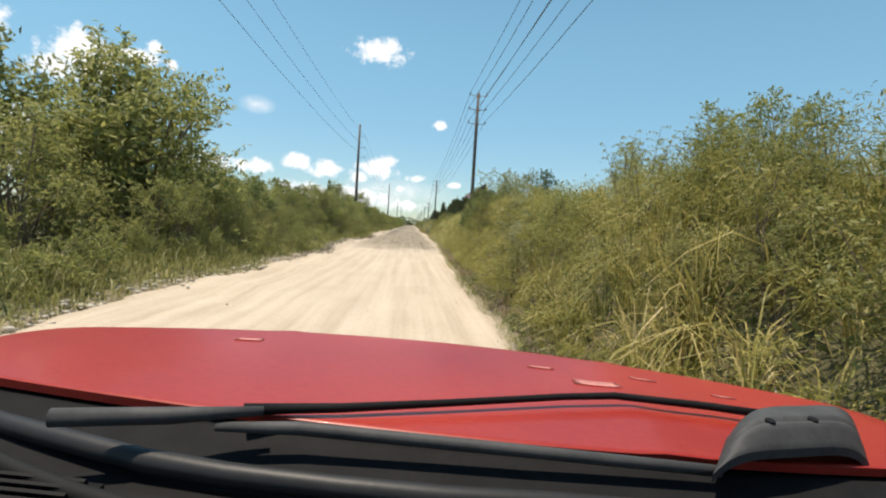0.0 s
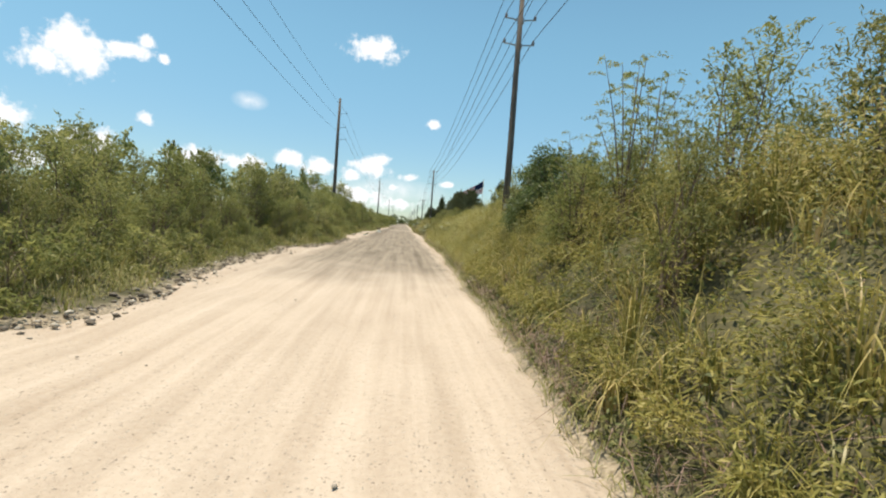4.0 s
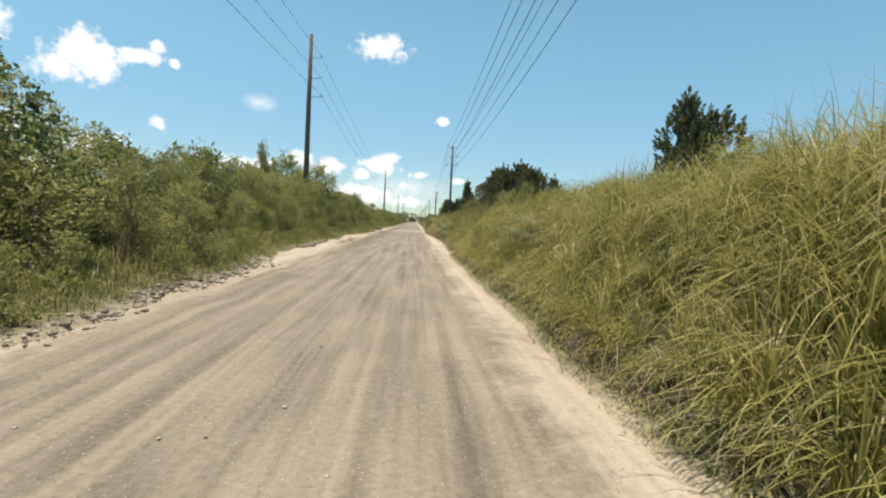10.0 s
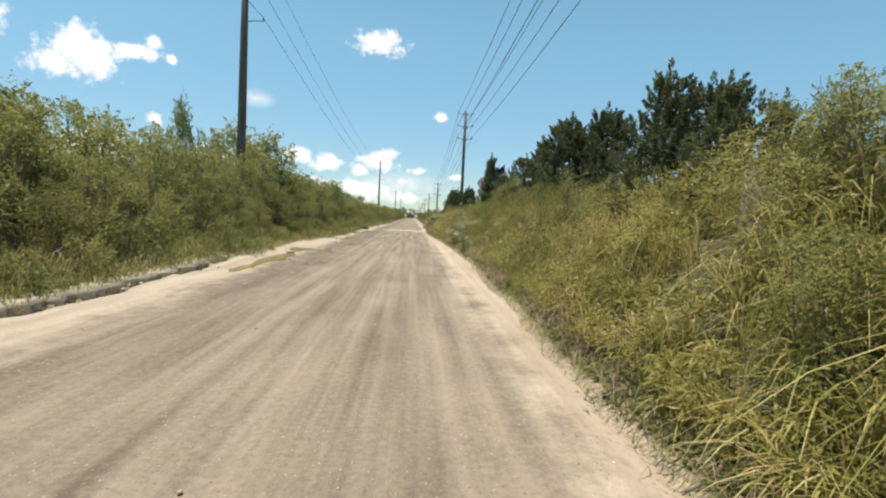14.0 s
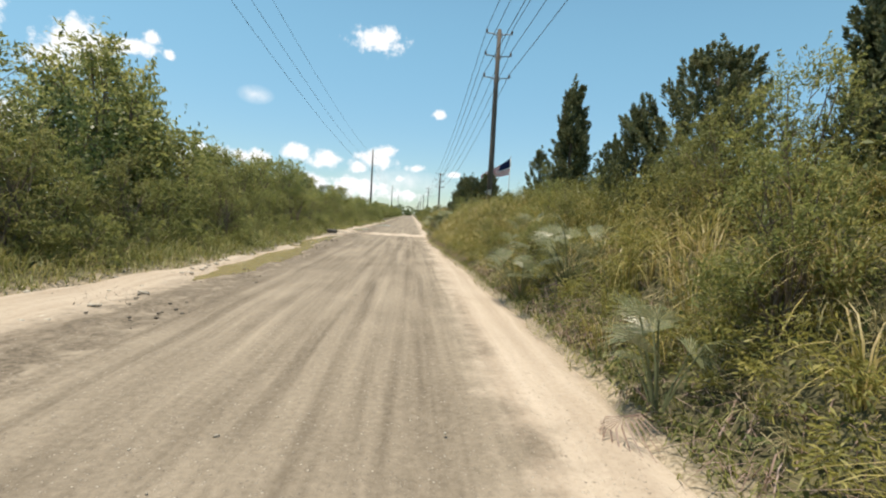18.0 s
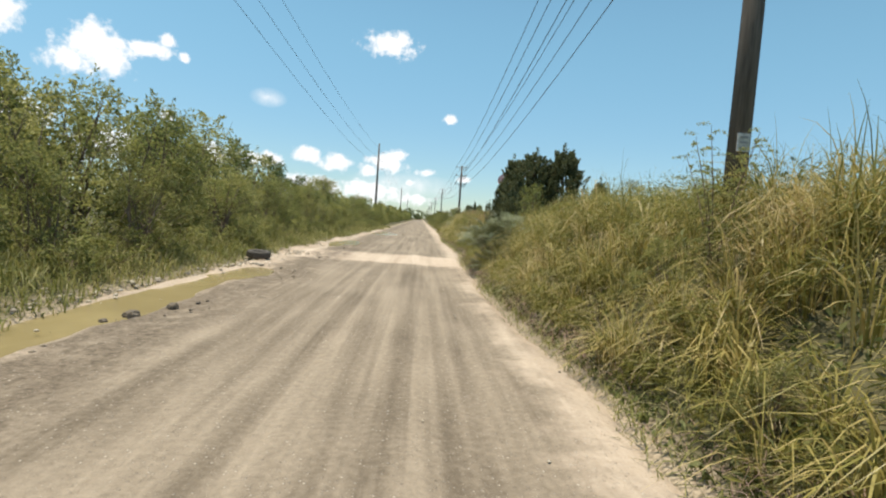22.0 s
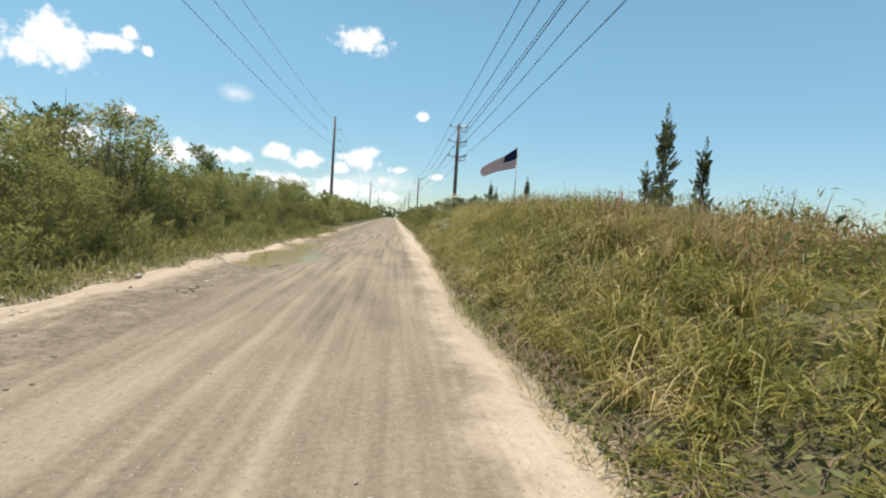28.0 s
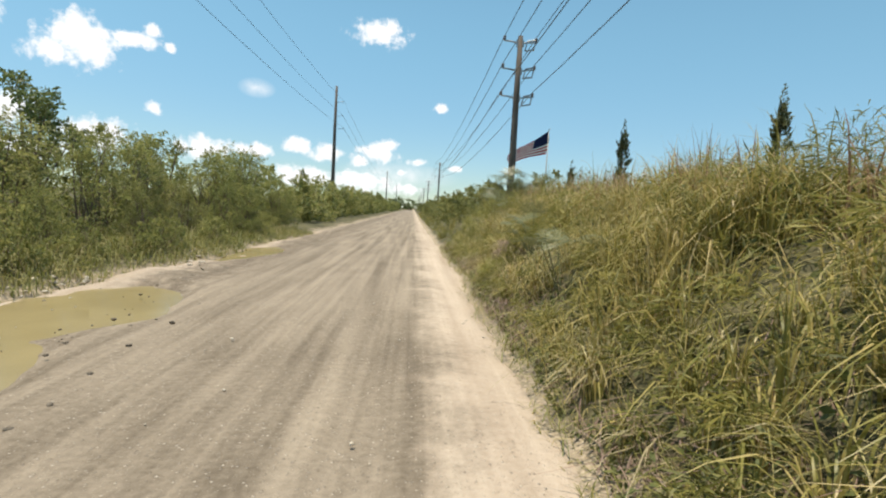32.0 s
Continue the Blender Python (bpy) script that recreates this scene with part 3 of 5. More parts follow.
def make_sapling(h):
    """Thin arching stems with rows of small feathery leaflets on drooping side sprays."""
    root = new("sapling")
    P, D = [], []
    for i in range(7):
        a, reach, top = i * 2.4 + rng.uniform(-0.4, 0.4), rng.uniform(0.15, 0.75), h * rng.uniform(0.6, 1.0)
        pts = [Vector((math.cos(a) * reach * f ** 1.7, math.sin(a) * reach * f ** 1.7, top * f - 0.1)) for f in (0, 0.35, 0.7, 1.0)]
        bm = bmesh.new()
        tube(bm, pts, [0.016, 0.012, 0.008, 0.003], 5)
        part("stem", bm, BARK, root)
        for k in range(17):
            f = 0.3 + 0.7 * k / 16
            p = np.array([math.cos(a) * reach * f ** 1.7, math.sin(a) * reach * f ** 1.7, top * f - 0.1])
            b = k * 2.4 + i
            ln = rng.uniform(0.2, 0.42) * (1.2 - 0.5 * f)
            u = np.linspace(0.1, 1, 30)[:, None]
            P.append(p + u * ln * np.array([math.cos(b), math.sin(b), 0.45]) - u ** 2 * [0, 0, ln * 0.45] + rng.normal(size=(30, 3)) * 0.014)
            D.append(np.tile([math.cos(b), math.sin(b), 0.5], (30, 1)))
    V, F = leaves(np.concatenate(P), np.concatenate(D), 0.046, 0.32)
    sub("crown", grid_mesh("crown", V, F, LEAF_FEATHER), root)
    return tagged(root, "thin airy yellow-green sapling on the bank", "sapling")


def place(proto, x, y, s=1.0, turn=None, sz=None, sink=0.05):
    turn = random.uniform(0, 360) if turn is None else turn
    m = pose(x, y, float(land(x, y)) - sink, 0, 0, turn) @ Matrix.Diagonal((s, s, sz or s, 1))
    return copy_thing(proto, m)


def park(root):
    """Drop a pattern plant once its copies stand."""
    for o in (*root.children_recursive, root):
        bpy.data.objects.remove(o)


# patterns, each about 3 m high, later scaled
FEATHER = [make_shrub("shrub", "feathery light green thicket shrub with thin grey stems", "shrub", 3, 1.5, 22, 6200, 0.085, 0.32, LEAF_FEATHER) for _ in range(3)]
BROAD = [make_shrub("bush", "dense dark green broad-leaved bush", "bush", 3, 1.45, 18, 4600, 0.088, 0.5, LEAF_DARK) for _ in range(3)]
DOME = make_shrub("bush", "dense dome-shaped dark green bush on the bank", "bush", 3, 1.75, 34, 14000, 0.09, 0.5, LEAF_DARK, low=0.05, shoots=0.12)
OLIVE = [make_shrub("weedy_shrub", "olive green weedy roadside shrub", "shrub", 3, 1.3, 18, 5200, 0.082, 0.26, LEAF_OLIVE) for _ in range(3)]
LOW = [make_shrub("low_shrub", "low leafy green shrub on the verge under the thicket", "shrub", 1.0, 0.75, 11, 1100, 0.085, 0.3, LEAF_FEATHER, 0.012, 0.05) for _ in range(2)]
SAPLING = make_sapling(3)
TREES = [make_shrub("tree", "open-crowned tree with thin forked trunks above the thicket", "tree", 7, 3.6, 24, 5200, 0.24, 0.34, LEAF_FEATHER, 0.11, 0.36, 3),
         make_shrub("tree", "broad round-crowned light green tree over the thicket", "tree", 6.7, 4.0, 44, 17000, 0.2, 0.34, LEAF_FEATHER, 0.12, 0.3, 3),
         make_shrub("tree", "round-crowned dark green tree behind the thicket", "tree", 6, 2.4, 18, 4200, 0.2, 0.42, LEAF_DARK, 0.11, 0.3, 3)]


def thicket():
    """The green wall along the far verge: shrubs by rows, low in front and higher behind."""
    for row, (off, step, lo, hi) in enumerate(((-2.3, 1.7, 0.42, 0.6), (-4.3, 1.8, 0.78, 1.0))):
        y = 2.0 + row
        while y < 171:
            h = float(lerp_keys(HIGH_L, y)) * random.uniform(lo, hi)
            x = float(edge_l(y)) + off + random.uniform(-0.7, 0.7)
            if y < 14 and row == 0:
                h *= 0.45
            if y > 3.8 or row:
                p = random.choice(FEATHER + FEATHER + BROAD[:1] + OLIVE[:1]) if row else random.choice(FEATHER + OLIVE)
                ob = place(p, x, y, h / 3 * random.uniform(0.95, 1.25), sz=h / 3)
                ob["group"] = "thicket along the road"
            y += step * random.uniform(0.7, 1.3)
    y = 3.2
    while y < 167:
        x = float(edge_l(y)) - random.uniform(0.75, 1.9)
        ob = place(random.choice(LOW), x, y, random.uniform(0.75, 1.25), sz=random.uniform(0.6, 1.25))
        ob["group"] = "thicket along the road"
        y += random.uniform(0.7, 1.7)
    for p, x, y, s in ((0, -12.6, 15.31, 0.9), (0, -9.0, 22.32, 0.55), (0, -16.5, 107.15, 1.3), (0, -14, 103.32, 1.0), (2, -11.5, 136.49, 0.92), (2, -10.8, 142.23, 0.76),
                       (2, -12.3, 159.45, 0.9), (0, -12, 70.16, 0.72), (0, -11.5, 75.26, 0.68), (0, -10.2, 97.0, 1.0), (0, -11, 53.58, 0.72), (2, -12, 121.18, 0.9),
                       (0, -12, 112.25, 0.75), (0, -11.5, 35.72, 0.6)):
        place(TREES[p], x, y, s)
    place(TREES[0], -15.5, 95.0, 0.48, sz=1.25)
    place(TREES[1], -10.2, 18.6, 1.2, sz=1.0)


thicket()


def far_thicket(name, label, xs, y0, y1, step, tall, w, n, size, material, category="thicket"):
    """Shrubs too many or too far to tell apart, joined. tall: heights, or a profile along the road with the two shares of it."""
    Vs, Fs, k = [], [], 0
    for x0 in xs:
        y = y0
        while y < y1:
            h = random.uniform(*tall[-2:]) * (float(lerp_keys(tall[0], y)) if len(tall) == 3 else 1)
            P, d, _ = lumps(h, w, 9, n, 0.05)
            xx = x0 + random.uniform(-1, 1)
            P += [xx, y, float(land(xx, y))]
            V, F = leaves(P, d, size, 0.4)
            Vs.append(V), Fs.append(F + k)
            k += len(V)
            y += step * random.uniform(0.7, 1.3) * (1 if y < 268 else 2.2)
    tagged(new(name, grid_mesh(name, np.concatenate(Vs), np.concatenate(Fs), material)), label, category, kind="stuff")


far_thicket("deep_thicket", "green thicket further back from the road", (-12.6,), 0, 173.5, 2.0, (HIGH_L, 0.85, 1.12), 1.9, 1300, 0.21, LEAF_FEATHER)
far_thicket("distant_thicket", "distant green thicket lining the road", (-7.0, -9.4), 173.5, 230, 1.9, (2.4, 4.2), 1.8, 900, 0.25, LEAF_FEATHER)
far_thicket("distant_thicket", "distant green thicket lining the road", (-7.2, -10.5), 230, 421, 2.2, (2.6, 4.4), 1.9, 420, 0.38, LEAF_FEATHER)
far_thicket("distant_bank_shrubs", "distant shrubs on the bank", (4.4, 7.5), 167, 230, 1.9, (1.3, 2.4), 1.5, 700, 0.2, LEAF_OLIVE)
far_thicket("distant_bank_shrubs", "distant shrubs on the bank", (4.8, 8.5), 230, 408, 2.2, (1.6, 2.8), 1.7, 360, 0.34, LEAF_OLIVE)
far_thicket("bank_scrub", "low olive scrub on the level ground behind the bank", (9.0,), 0, 167, 1.5, (0.8, 1.5), 1.4, 330, 0.2, LEAF_OLIVE)
far_thicket("far_woods", "far dark line of woods closing the road", (-90, -60, -40, -25, -14, -5, 2, 10, 20, 35, 55, 90), 510, 530, 9, (5, 9), 9, 420, 1.6, LEAF_DARK, "woods")


# x, y, height, green fronds, dead fronds
PALMETTOS = ((2.35, 112.2, 1.65, 42, 8), (2.8, 112.5, 1.6, 30, 4), (1.85, 111.8, 0.7, 8, 8), (2.6, 115.9, 1.45, 26, 10), (3.2, 116.4, 1.3, 16, 4), (4.2, 124.75, 1.3, 14, 3), (2.6, 88.0, 1.15, 18, 3), (3.2, 86.9, 1.4, 20, 3), (3.4, 90.89, 1.2, 9, 3), (2.5, 82.28, 1.0, 8, 2),
             (3.0, 13.71, 0.95, 16, 2), (2.9, 15.82, 0.95, 14, 3), (2.2, 11.99, 0.95, 14, 4), (3.5, 17.86, 1.1, 16, 2), (3.2, 54.85, 1.1, 14, 2), (2.6, 120.23, 0.9, 7, 4), (3.6, 121.82, 1.0, 8, 4), (2.9, 123.73, 0.9, 7, 3),
             (4.4, 125.33, 1.2, 9, 2), (3.0, 147.65, 1.1, 10, 1), (3.4, 151.16, 1.2, 9, 2), (4.5, 159.32, 1.9, 16, 3), (5.5, 159.83, 1.9, 14, 2), (3.8, 158.56, 1.4, 10, 2), (5.9, 110.08, 1.6, 12, 0))


def clear(x, y):
    """False where a palmetto stands, so that the grass leaves it in sight of the road."""
    ok = np.ones(len(x), bool)
    for q in PALMETTOS:
        ok &= ~((np.abs(y - q[1] + 0.25) < 0.75) & (x < q[0] + 0.35) & (x > q[0] - 1.6))
    return ok


def blades(px, py, length, lean, width, az, droop=0.72, lift=0.0, steps=(0, 0.32, 0.6, 0.82, 1.0), bow=1.8):
    """Arched grass blades."""
    n = len(px)
    S, q = np.array(steps), len(steps)
    base = np.stack([px, py, land(px, py) - 0.03 + lift], 1)
    dirv = np.stack([np.cos(az), np.sin(az), np.zeros(n)], 1)
    side = np.stack([-np.sin(az), np.cos(az), np.zeros(n)], 1)
    tw = rng.uniform(-0.7, 0.7, n)[:, None]
    side = side * np.cos(tw) + dirv * np.sin(tw)
    V = np.empty((n, q, 2, 3))
    for i, s in enumerate(S):
        c = base + dirv * (length * lean * s ** bow)[:, None]
        c[:, 2] += length * (s - droop * lean * s ** (bow + 0.8))
        w = (width * (0.75 + 0.5 * s - 1.15 * s ** 2.2) * 0.5)[:, None]
        V[:, i, 0], V[:, i, 1] = c - side * w, c + side * w
    k = np.arange(n)[:, None, None] * 2 * q
    F = np.array([[2 * j, 2 * j + 1, 2 * j + 3, 2 * j + 2] for j in range(q - 1)])[None] + k
    return V.reshape(-1, 3), F.reshape(-1, 4)


GRASSY = ((-3.2, 0.8), (6.4, 0.7), (10.2, 0.4), (28.1, 0.45), (31.9, 0.75), (34.4, 0.85), (36.4, 1.0), (57, 1.0), (60, 0.72), (66.3, 0.72), (70.2, 0.6), (89.3, 0.55), (95.7, 0.75), (100.8, 1.0), (112.3, 1.0), (118.6, 0.92), (126.3, 0.92), (130.1, 1.0), (267.9, 1.0))


GRASS_H = ((-3.2, 1.35), (12, 1.25), (34, 1.2), (41, 1.45), (48, 1.55), (52, 1.3), (63.8, 1.2), (92, 1.2), (100, 1.3), (113.5, 1.25), (118, 0.6), (126.3, 0.65), (131.4, 1.05), (140, 1.1), (146.7, 1.2), (267.9, 1.1))


def tall_grass(name, y0, y1, clumps, per, label, material=GRASS):
    """Tussocks in drifts: blades spring from one foot, stand up and arch over at their tips, more of them downhill to the road."""
    cy = rng.uniform(y0, y1, clumps)
    t = rng.uniform(0, 1, clumps) ** 1.1
    cx = edge_r(cy) + 0.35 + t * 4.4
    drift = patches(cx, cy, 5.0, 1.5)
    keep = rng.uniform(0, 1, clumps) < lerp_keys(GRASSY, cy) * np.clip(0.85 + 0.6 * drift, 0.25, 1)
    keep &= clear(cx, cy)
    cx, cy, drift = cx[keep], cy[keep], drift[keep]
    clumps = len(cy)
    hgt = lerp_keys(GRASS_H, cy) * np.clip(0.45 + (cx - edge_r(cy)) / 2.2, 0.45, 1.0) * rng.uniform(0.75, 1.15, clumps) * (1 + 0.28 * drift)
    n = clumps * per
    az = rng.uniform(0, math.tau, n)
    az = az + 0.45 * np.sin(math.pi - az)
    r = np.abs(rng.normal(0, 0.08, n))
    px, py = np.repeat(cx, per) + np.cos(az) * r, np.repeat(cy, per) + np.sin(az) * r
    L = np.repeat(hgt, per) * rng.uniform(0.5, 1.15, n)
    lean = np.clip(rng.normal(0.58, 0.22, n), 0.08, 1.0)
    V, F = blades(px, py, L, lean, rng.uniform(0.011, 0.024, n), az + rng.normal(0, 0.3, n), 1.0, steps=(0, 0.4, 0.66, 0.85, 1.0), bow=2.3)
    tagged(new(name, grid_mesh(name, V, F, material)), label, "grass", kind="stuff")


tall_grass("tall_grass", -2, 33.8, 1500, 32, "tall arching green grass tussocks on the bank")
tall_grass("golden_grass", 33.8, 63.8, 1700, 32, "tall arching golden-yellow grass tussocks on the bank", GOLD_GRASS)
tall_grass("tall_grass", 63.8, 159.5, 4200, 32, "tall arching yellow-green grass tussocks on the bank")
tall_grass("tall_grass", 159.5, 268, 1500, 12, "tall arching grass on the bank further off")


def bank_cover(name, count, per, y0, y1, label):
    """Drooping tufts of fine foliage that fill the bank between the tussocks."""
    cy = rng.uniform(y0, y1, count)
    cy = cy[rng.uniform(0, 1, count) > np.interp(lerp_keys(GRASSY, cy), [0.7, 0.95], [0.0, 0.32])]
    count = len(cy)
    t = rng.uniform(0, 1, count) ** 1.3
    cx = edge_r(cy) + 0.3 + t * 4.4
    up = lerp_keys(GRASS_H, cy) * np.clip(0.25 + (cx - edge_r(cy)) / 2.2, 0.25, 1) * rng.uniform(0.2, 0.85, count) * np.interp(lerp_keys(GRASSY, cy), [0.7, 0.95], [1, 0.7])
    rad = rng.uniform(0.22, 0.5, count) * np.clip(0.5 + t, 0.5, 1.2)
    n = count * per
    d = rng.normal(size=(n, 3))
    d[:, 2] = np.abs(d[:, 2]) * 1.1 - 0.35
    d /= np.linalg.norm(d, axis=1)[:, None]
    C = np.stack([cx, cy, land(cx, cy) + up], 1)
    P = np.repeat(C, per, 0) + d * (np.repeat(rad, per) * rng.uniform(0.5, 1.15, n))[:, None]
    axis = d * [1, 1, 0.5] + [0, 0, -0.35] + rng.normal(size=(n, 3)) * 0.45
    axis /= np.linalg.norm(axis, axis=1)[:, None]
    side = np.cross(axis, d + rng.normal(size=(n, 3)) * 0.5)
    side /= np.linalg.norm(side, axis=1)[:, None]
    grassy = np.repeat(lerp_keys(GRASSY, cy), per)[:, None]
    s = rng.uniform(0.6, 1.4, n)[:, None] * np.interp(grassy, [0.6, 0.95], [0.06, 0.14]) * np.repeat(np.interp(cy, [5, 10], [0.65, 1]), per)[:, None]
    w = np.interp(grassy, [0.6, 0.95], [0.11, 0.04])
    V = np.stack([P - axis * s * 0.5, P + side * s * w + d * s * 0.12, P + axis * s * 0.55, P - side * s * w + d * s * 0.12], 1).reshape(-1, 3)
    tagged(new(name, grid_mesh(name, V, np.arange(4 * n).reshape(n, 4), BANKLEAF)), label, "undergrowth", kind="stuff")


bank_cover("bank_undergrowth", 2500, 140, -2, 70, "dense fine olive undergrowth on the bank")
bank_cover("bank_undergrowth", 2600, 140, 70, 163, "dense fine olive undergrowth on the bank")


def plumes(name, spans, n, label, material=PLUME, low=2.1, tall=1.0):
    """Dry upright seed stalks along the crest of the bank, in drifts."""
    py = np.concatenate([rng.uniform(a, b, n) for a, b in spans])
    px = edge_r(py) + low + 3.6 * rng.uniform(0, 1, len(py))
    keep = patches(px, py, 8.0, 1.2) + rng.normal(0, 0.35, len(py)) > -0.1
    px, py = px[keep], py[keep]
    n = len(py)
    V, F = blades(px, py, rng.uniform(0.75, 1.2, n) * lerp_keys(GRASS_H, py) * tall, rng.uniform(0.1, 0.75, n), rng.uniform(0.012, 0.026, n) * tall, rng.uniform(0, math.tau, n), 0.8,
                  steps=(0, 0.5, 0.8, 1.0), bow=2.2)
    tagged(new(name, grid_mesh(name, V, F, material)), label, "dry grass", kind="stuff")


plumes("dry_plume_grass", ((129, 139), (137, 148), (148, 160)), 6500, "dry reddish-brown seeding grass on the crest of the bank", PLUME, 2.3, 1.0)
plumes("golden_plume_grass", ((41, 56), (97, 111)), 3200, "golden seeding grass on the crest of the bank", GOLD_GRASS)


def foot_grass(name, n, spans, label):
    """Long pale blades drooping towards the road from the foot of the bank."""
    per = 26
    cy = np.concatenate([rng.uniform(a, b, int(n * (b - a))) for a, b in spans])
    cx = edge_r(cy) + 0.4 + 1.5 * rng.uniform(0, 1, len(cy)) ** 1.3
    keep = clear(cx, cy)
    cx, cy = cx[keep], cy[keep]
    k = len(cy) * per
    az = math.pi + rng.normal(0, 1.1, k)
    px, py = np.repeat(cx, per) + rng.normal(0, 0.06, k), np.repeat(cy, per) + rng.normal(0, 0.06, k)
    L = np.repeat(rng.uniform(0.4, 0.85, len(cy)), per) * rng.uniform(0.6, 1.1, k)
    V, F = blades(px, py, L, np.clip(rng.normal(0.75, 0.2, k), 0.2, 1.1), rng.uniform(0.01, 0.018, k), az, 0.95, steps=(0, 0.4, 0.72, 1.0))
    tagged(new(name, grid_mesh(name, V, F, PALE_GRASS)), label, "grass", kind="stuff")


foot_grass("drooping_grass", 5.0, ((4, 10), (30, 36), (40, 62), (74, 84), (86, 112), (131, 160)), "long pale grass drooping from the foot of the bank")


def low_grass(name, n, y0, y1, label):
    py = rng.uniform(y0, y1, n)
    off = rng.uniform(0, 1, n) ** 1.1 * 3.4
    px = edge_l(py) + 0.05 + 0.5 * np.clip(wave(py, 11, 1.0), 0, 1) * rng.uniform(0, 1, n) - off - 0.4 * ((py > 17) & (py < 60))
    tall = np.clip(0.45 + off / 1.2, 0.4, 1.35) * np.interp(py, [11.5, 16.6], [1.15, 1.0])
    V, F = blades(px, py, rng.uniform(0.16, 0.66, n) * tall, rng.uniform(0.25, 1.1, n), rng.uniform(0.013, 0.03, n), rng.uniform(0, math.tau, n), steps=(0, 0.55, 1.0))
    tagged(new(name, grid_mesh(name, V, F, VERGE)), label, "grass", kind="stuff")


def fringe(name, n, y0, y1, label):
    """Short rough grass hanging over the road's edge under the bank."""
    py = rng.uniform(y0, y1, n)
    px = edge_r(py) + rng.normal(0.16, 0.16, n) - 0.22 * np.clip(wave(py, 3, 0.7), 0, 1) * rng.uniform(0, 1, n)
    V, F = blades(px, py, rng.uniform(0.08, 0.32, n), rng.uniform(0.5, 1.25, n), rng.uniform(0.008, 0.018, n), rng.uniform(0, math.tau, n), lift=0.04, steps=(0, 0.55, 1.0))
    tagged(new(name, grid_mesh(name, V, F, VERGE)), label, "grass", kind="stuff")


fringe("roadside_fringe", 17000, -2, 163, "short rough grass hanging over the road's edge")

def litter(name, n, y0, y1, label):
    """Dead stalks lying at the foot of the bank."""
    py = rng.uniform(y0, y1, n)
    keep = wave(py, 4, 1.7) + rng.normal(0, 0.4, n) > -0.1
    py = py[keep]
    k = len(py)
    px = edge_r(py) + 0.1 + np.abs(rng.normal(0, 0.5, k))
    V, F = blades(px, py, rng.uniform(0.2, 0.6, k), rng.uniform(0.7, 1.3, k), rng.uniform(0.006, 0.016, k), rng.uniform(0, math.tau, k), 0.7, 0.03, (0, 0.5, 1.0))
    tagged(new(name, grid_mesh(name, V, F, DRY)), label, "dead grass", kind="stuff")


litter("dead_grass", 26000, -2, 163, "dry brown dead grass lying at the foot of the bank")
low_grass("verge_grass", 95000, -2, 167, "short green grass on the rough verge")


def weeds(name, n, y0, y1, side, label):
    py = rng.uniform(y0, y1, n)
    if side > 0:
        off = rng.uniform(0, 1, n) ** 1.5 * 4.5
        px, top = edge_r(py) + 0.12 + off, 0.16 + 0.9 * np.clip(off / 1.8, 0, 1) * np.interp(lerp_keys(GRASSY, py), [0.5, 0.9], [1.7, 1.0])
    else:
        off = rng.uniform(0, 1, n) ** 0.8 * 5.0
        px, top = edge_l(py) - 0.7 - off, 0.15 + 0.9 * np.clip(off / 3.0, 0, 1)
    lump = 0.45 + 0.55 * wave(py + px * 0.7, 3 + side, 0.9)
    P = np.stack([px, py, land(px, py) + top * np.clip(lump, 0.1, 1) * rng.uniform(0.05, 1, n)], 1)
    V, F = leaves(P, np.zeros((n, 3)) + [0, 0, 0.6], 0.085, 0.42)
    tagged(new(name, grid_mesh(name, V, F, WEEDS)), label, "weeds", kind="stuff")


weeds("roadside_weeds", 110000, -2, 163, 1, "low leafy green weeds at the foot of the bank")
weeds("verge_weeds", 70000, -2, 160, -1, "low leafy weeds under the thicket")


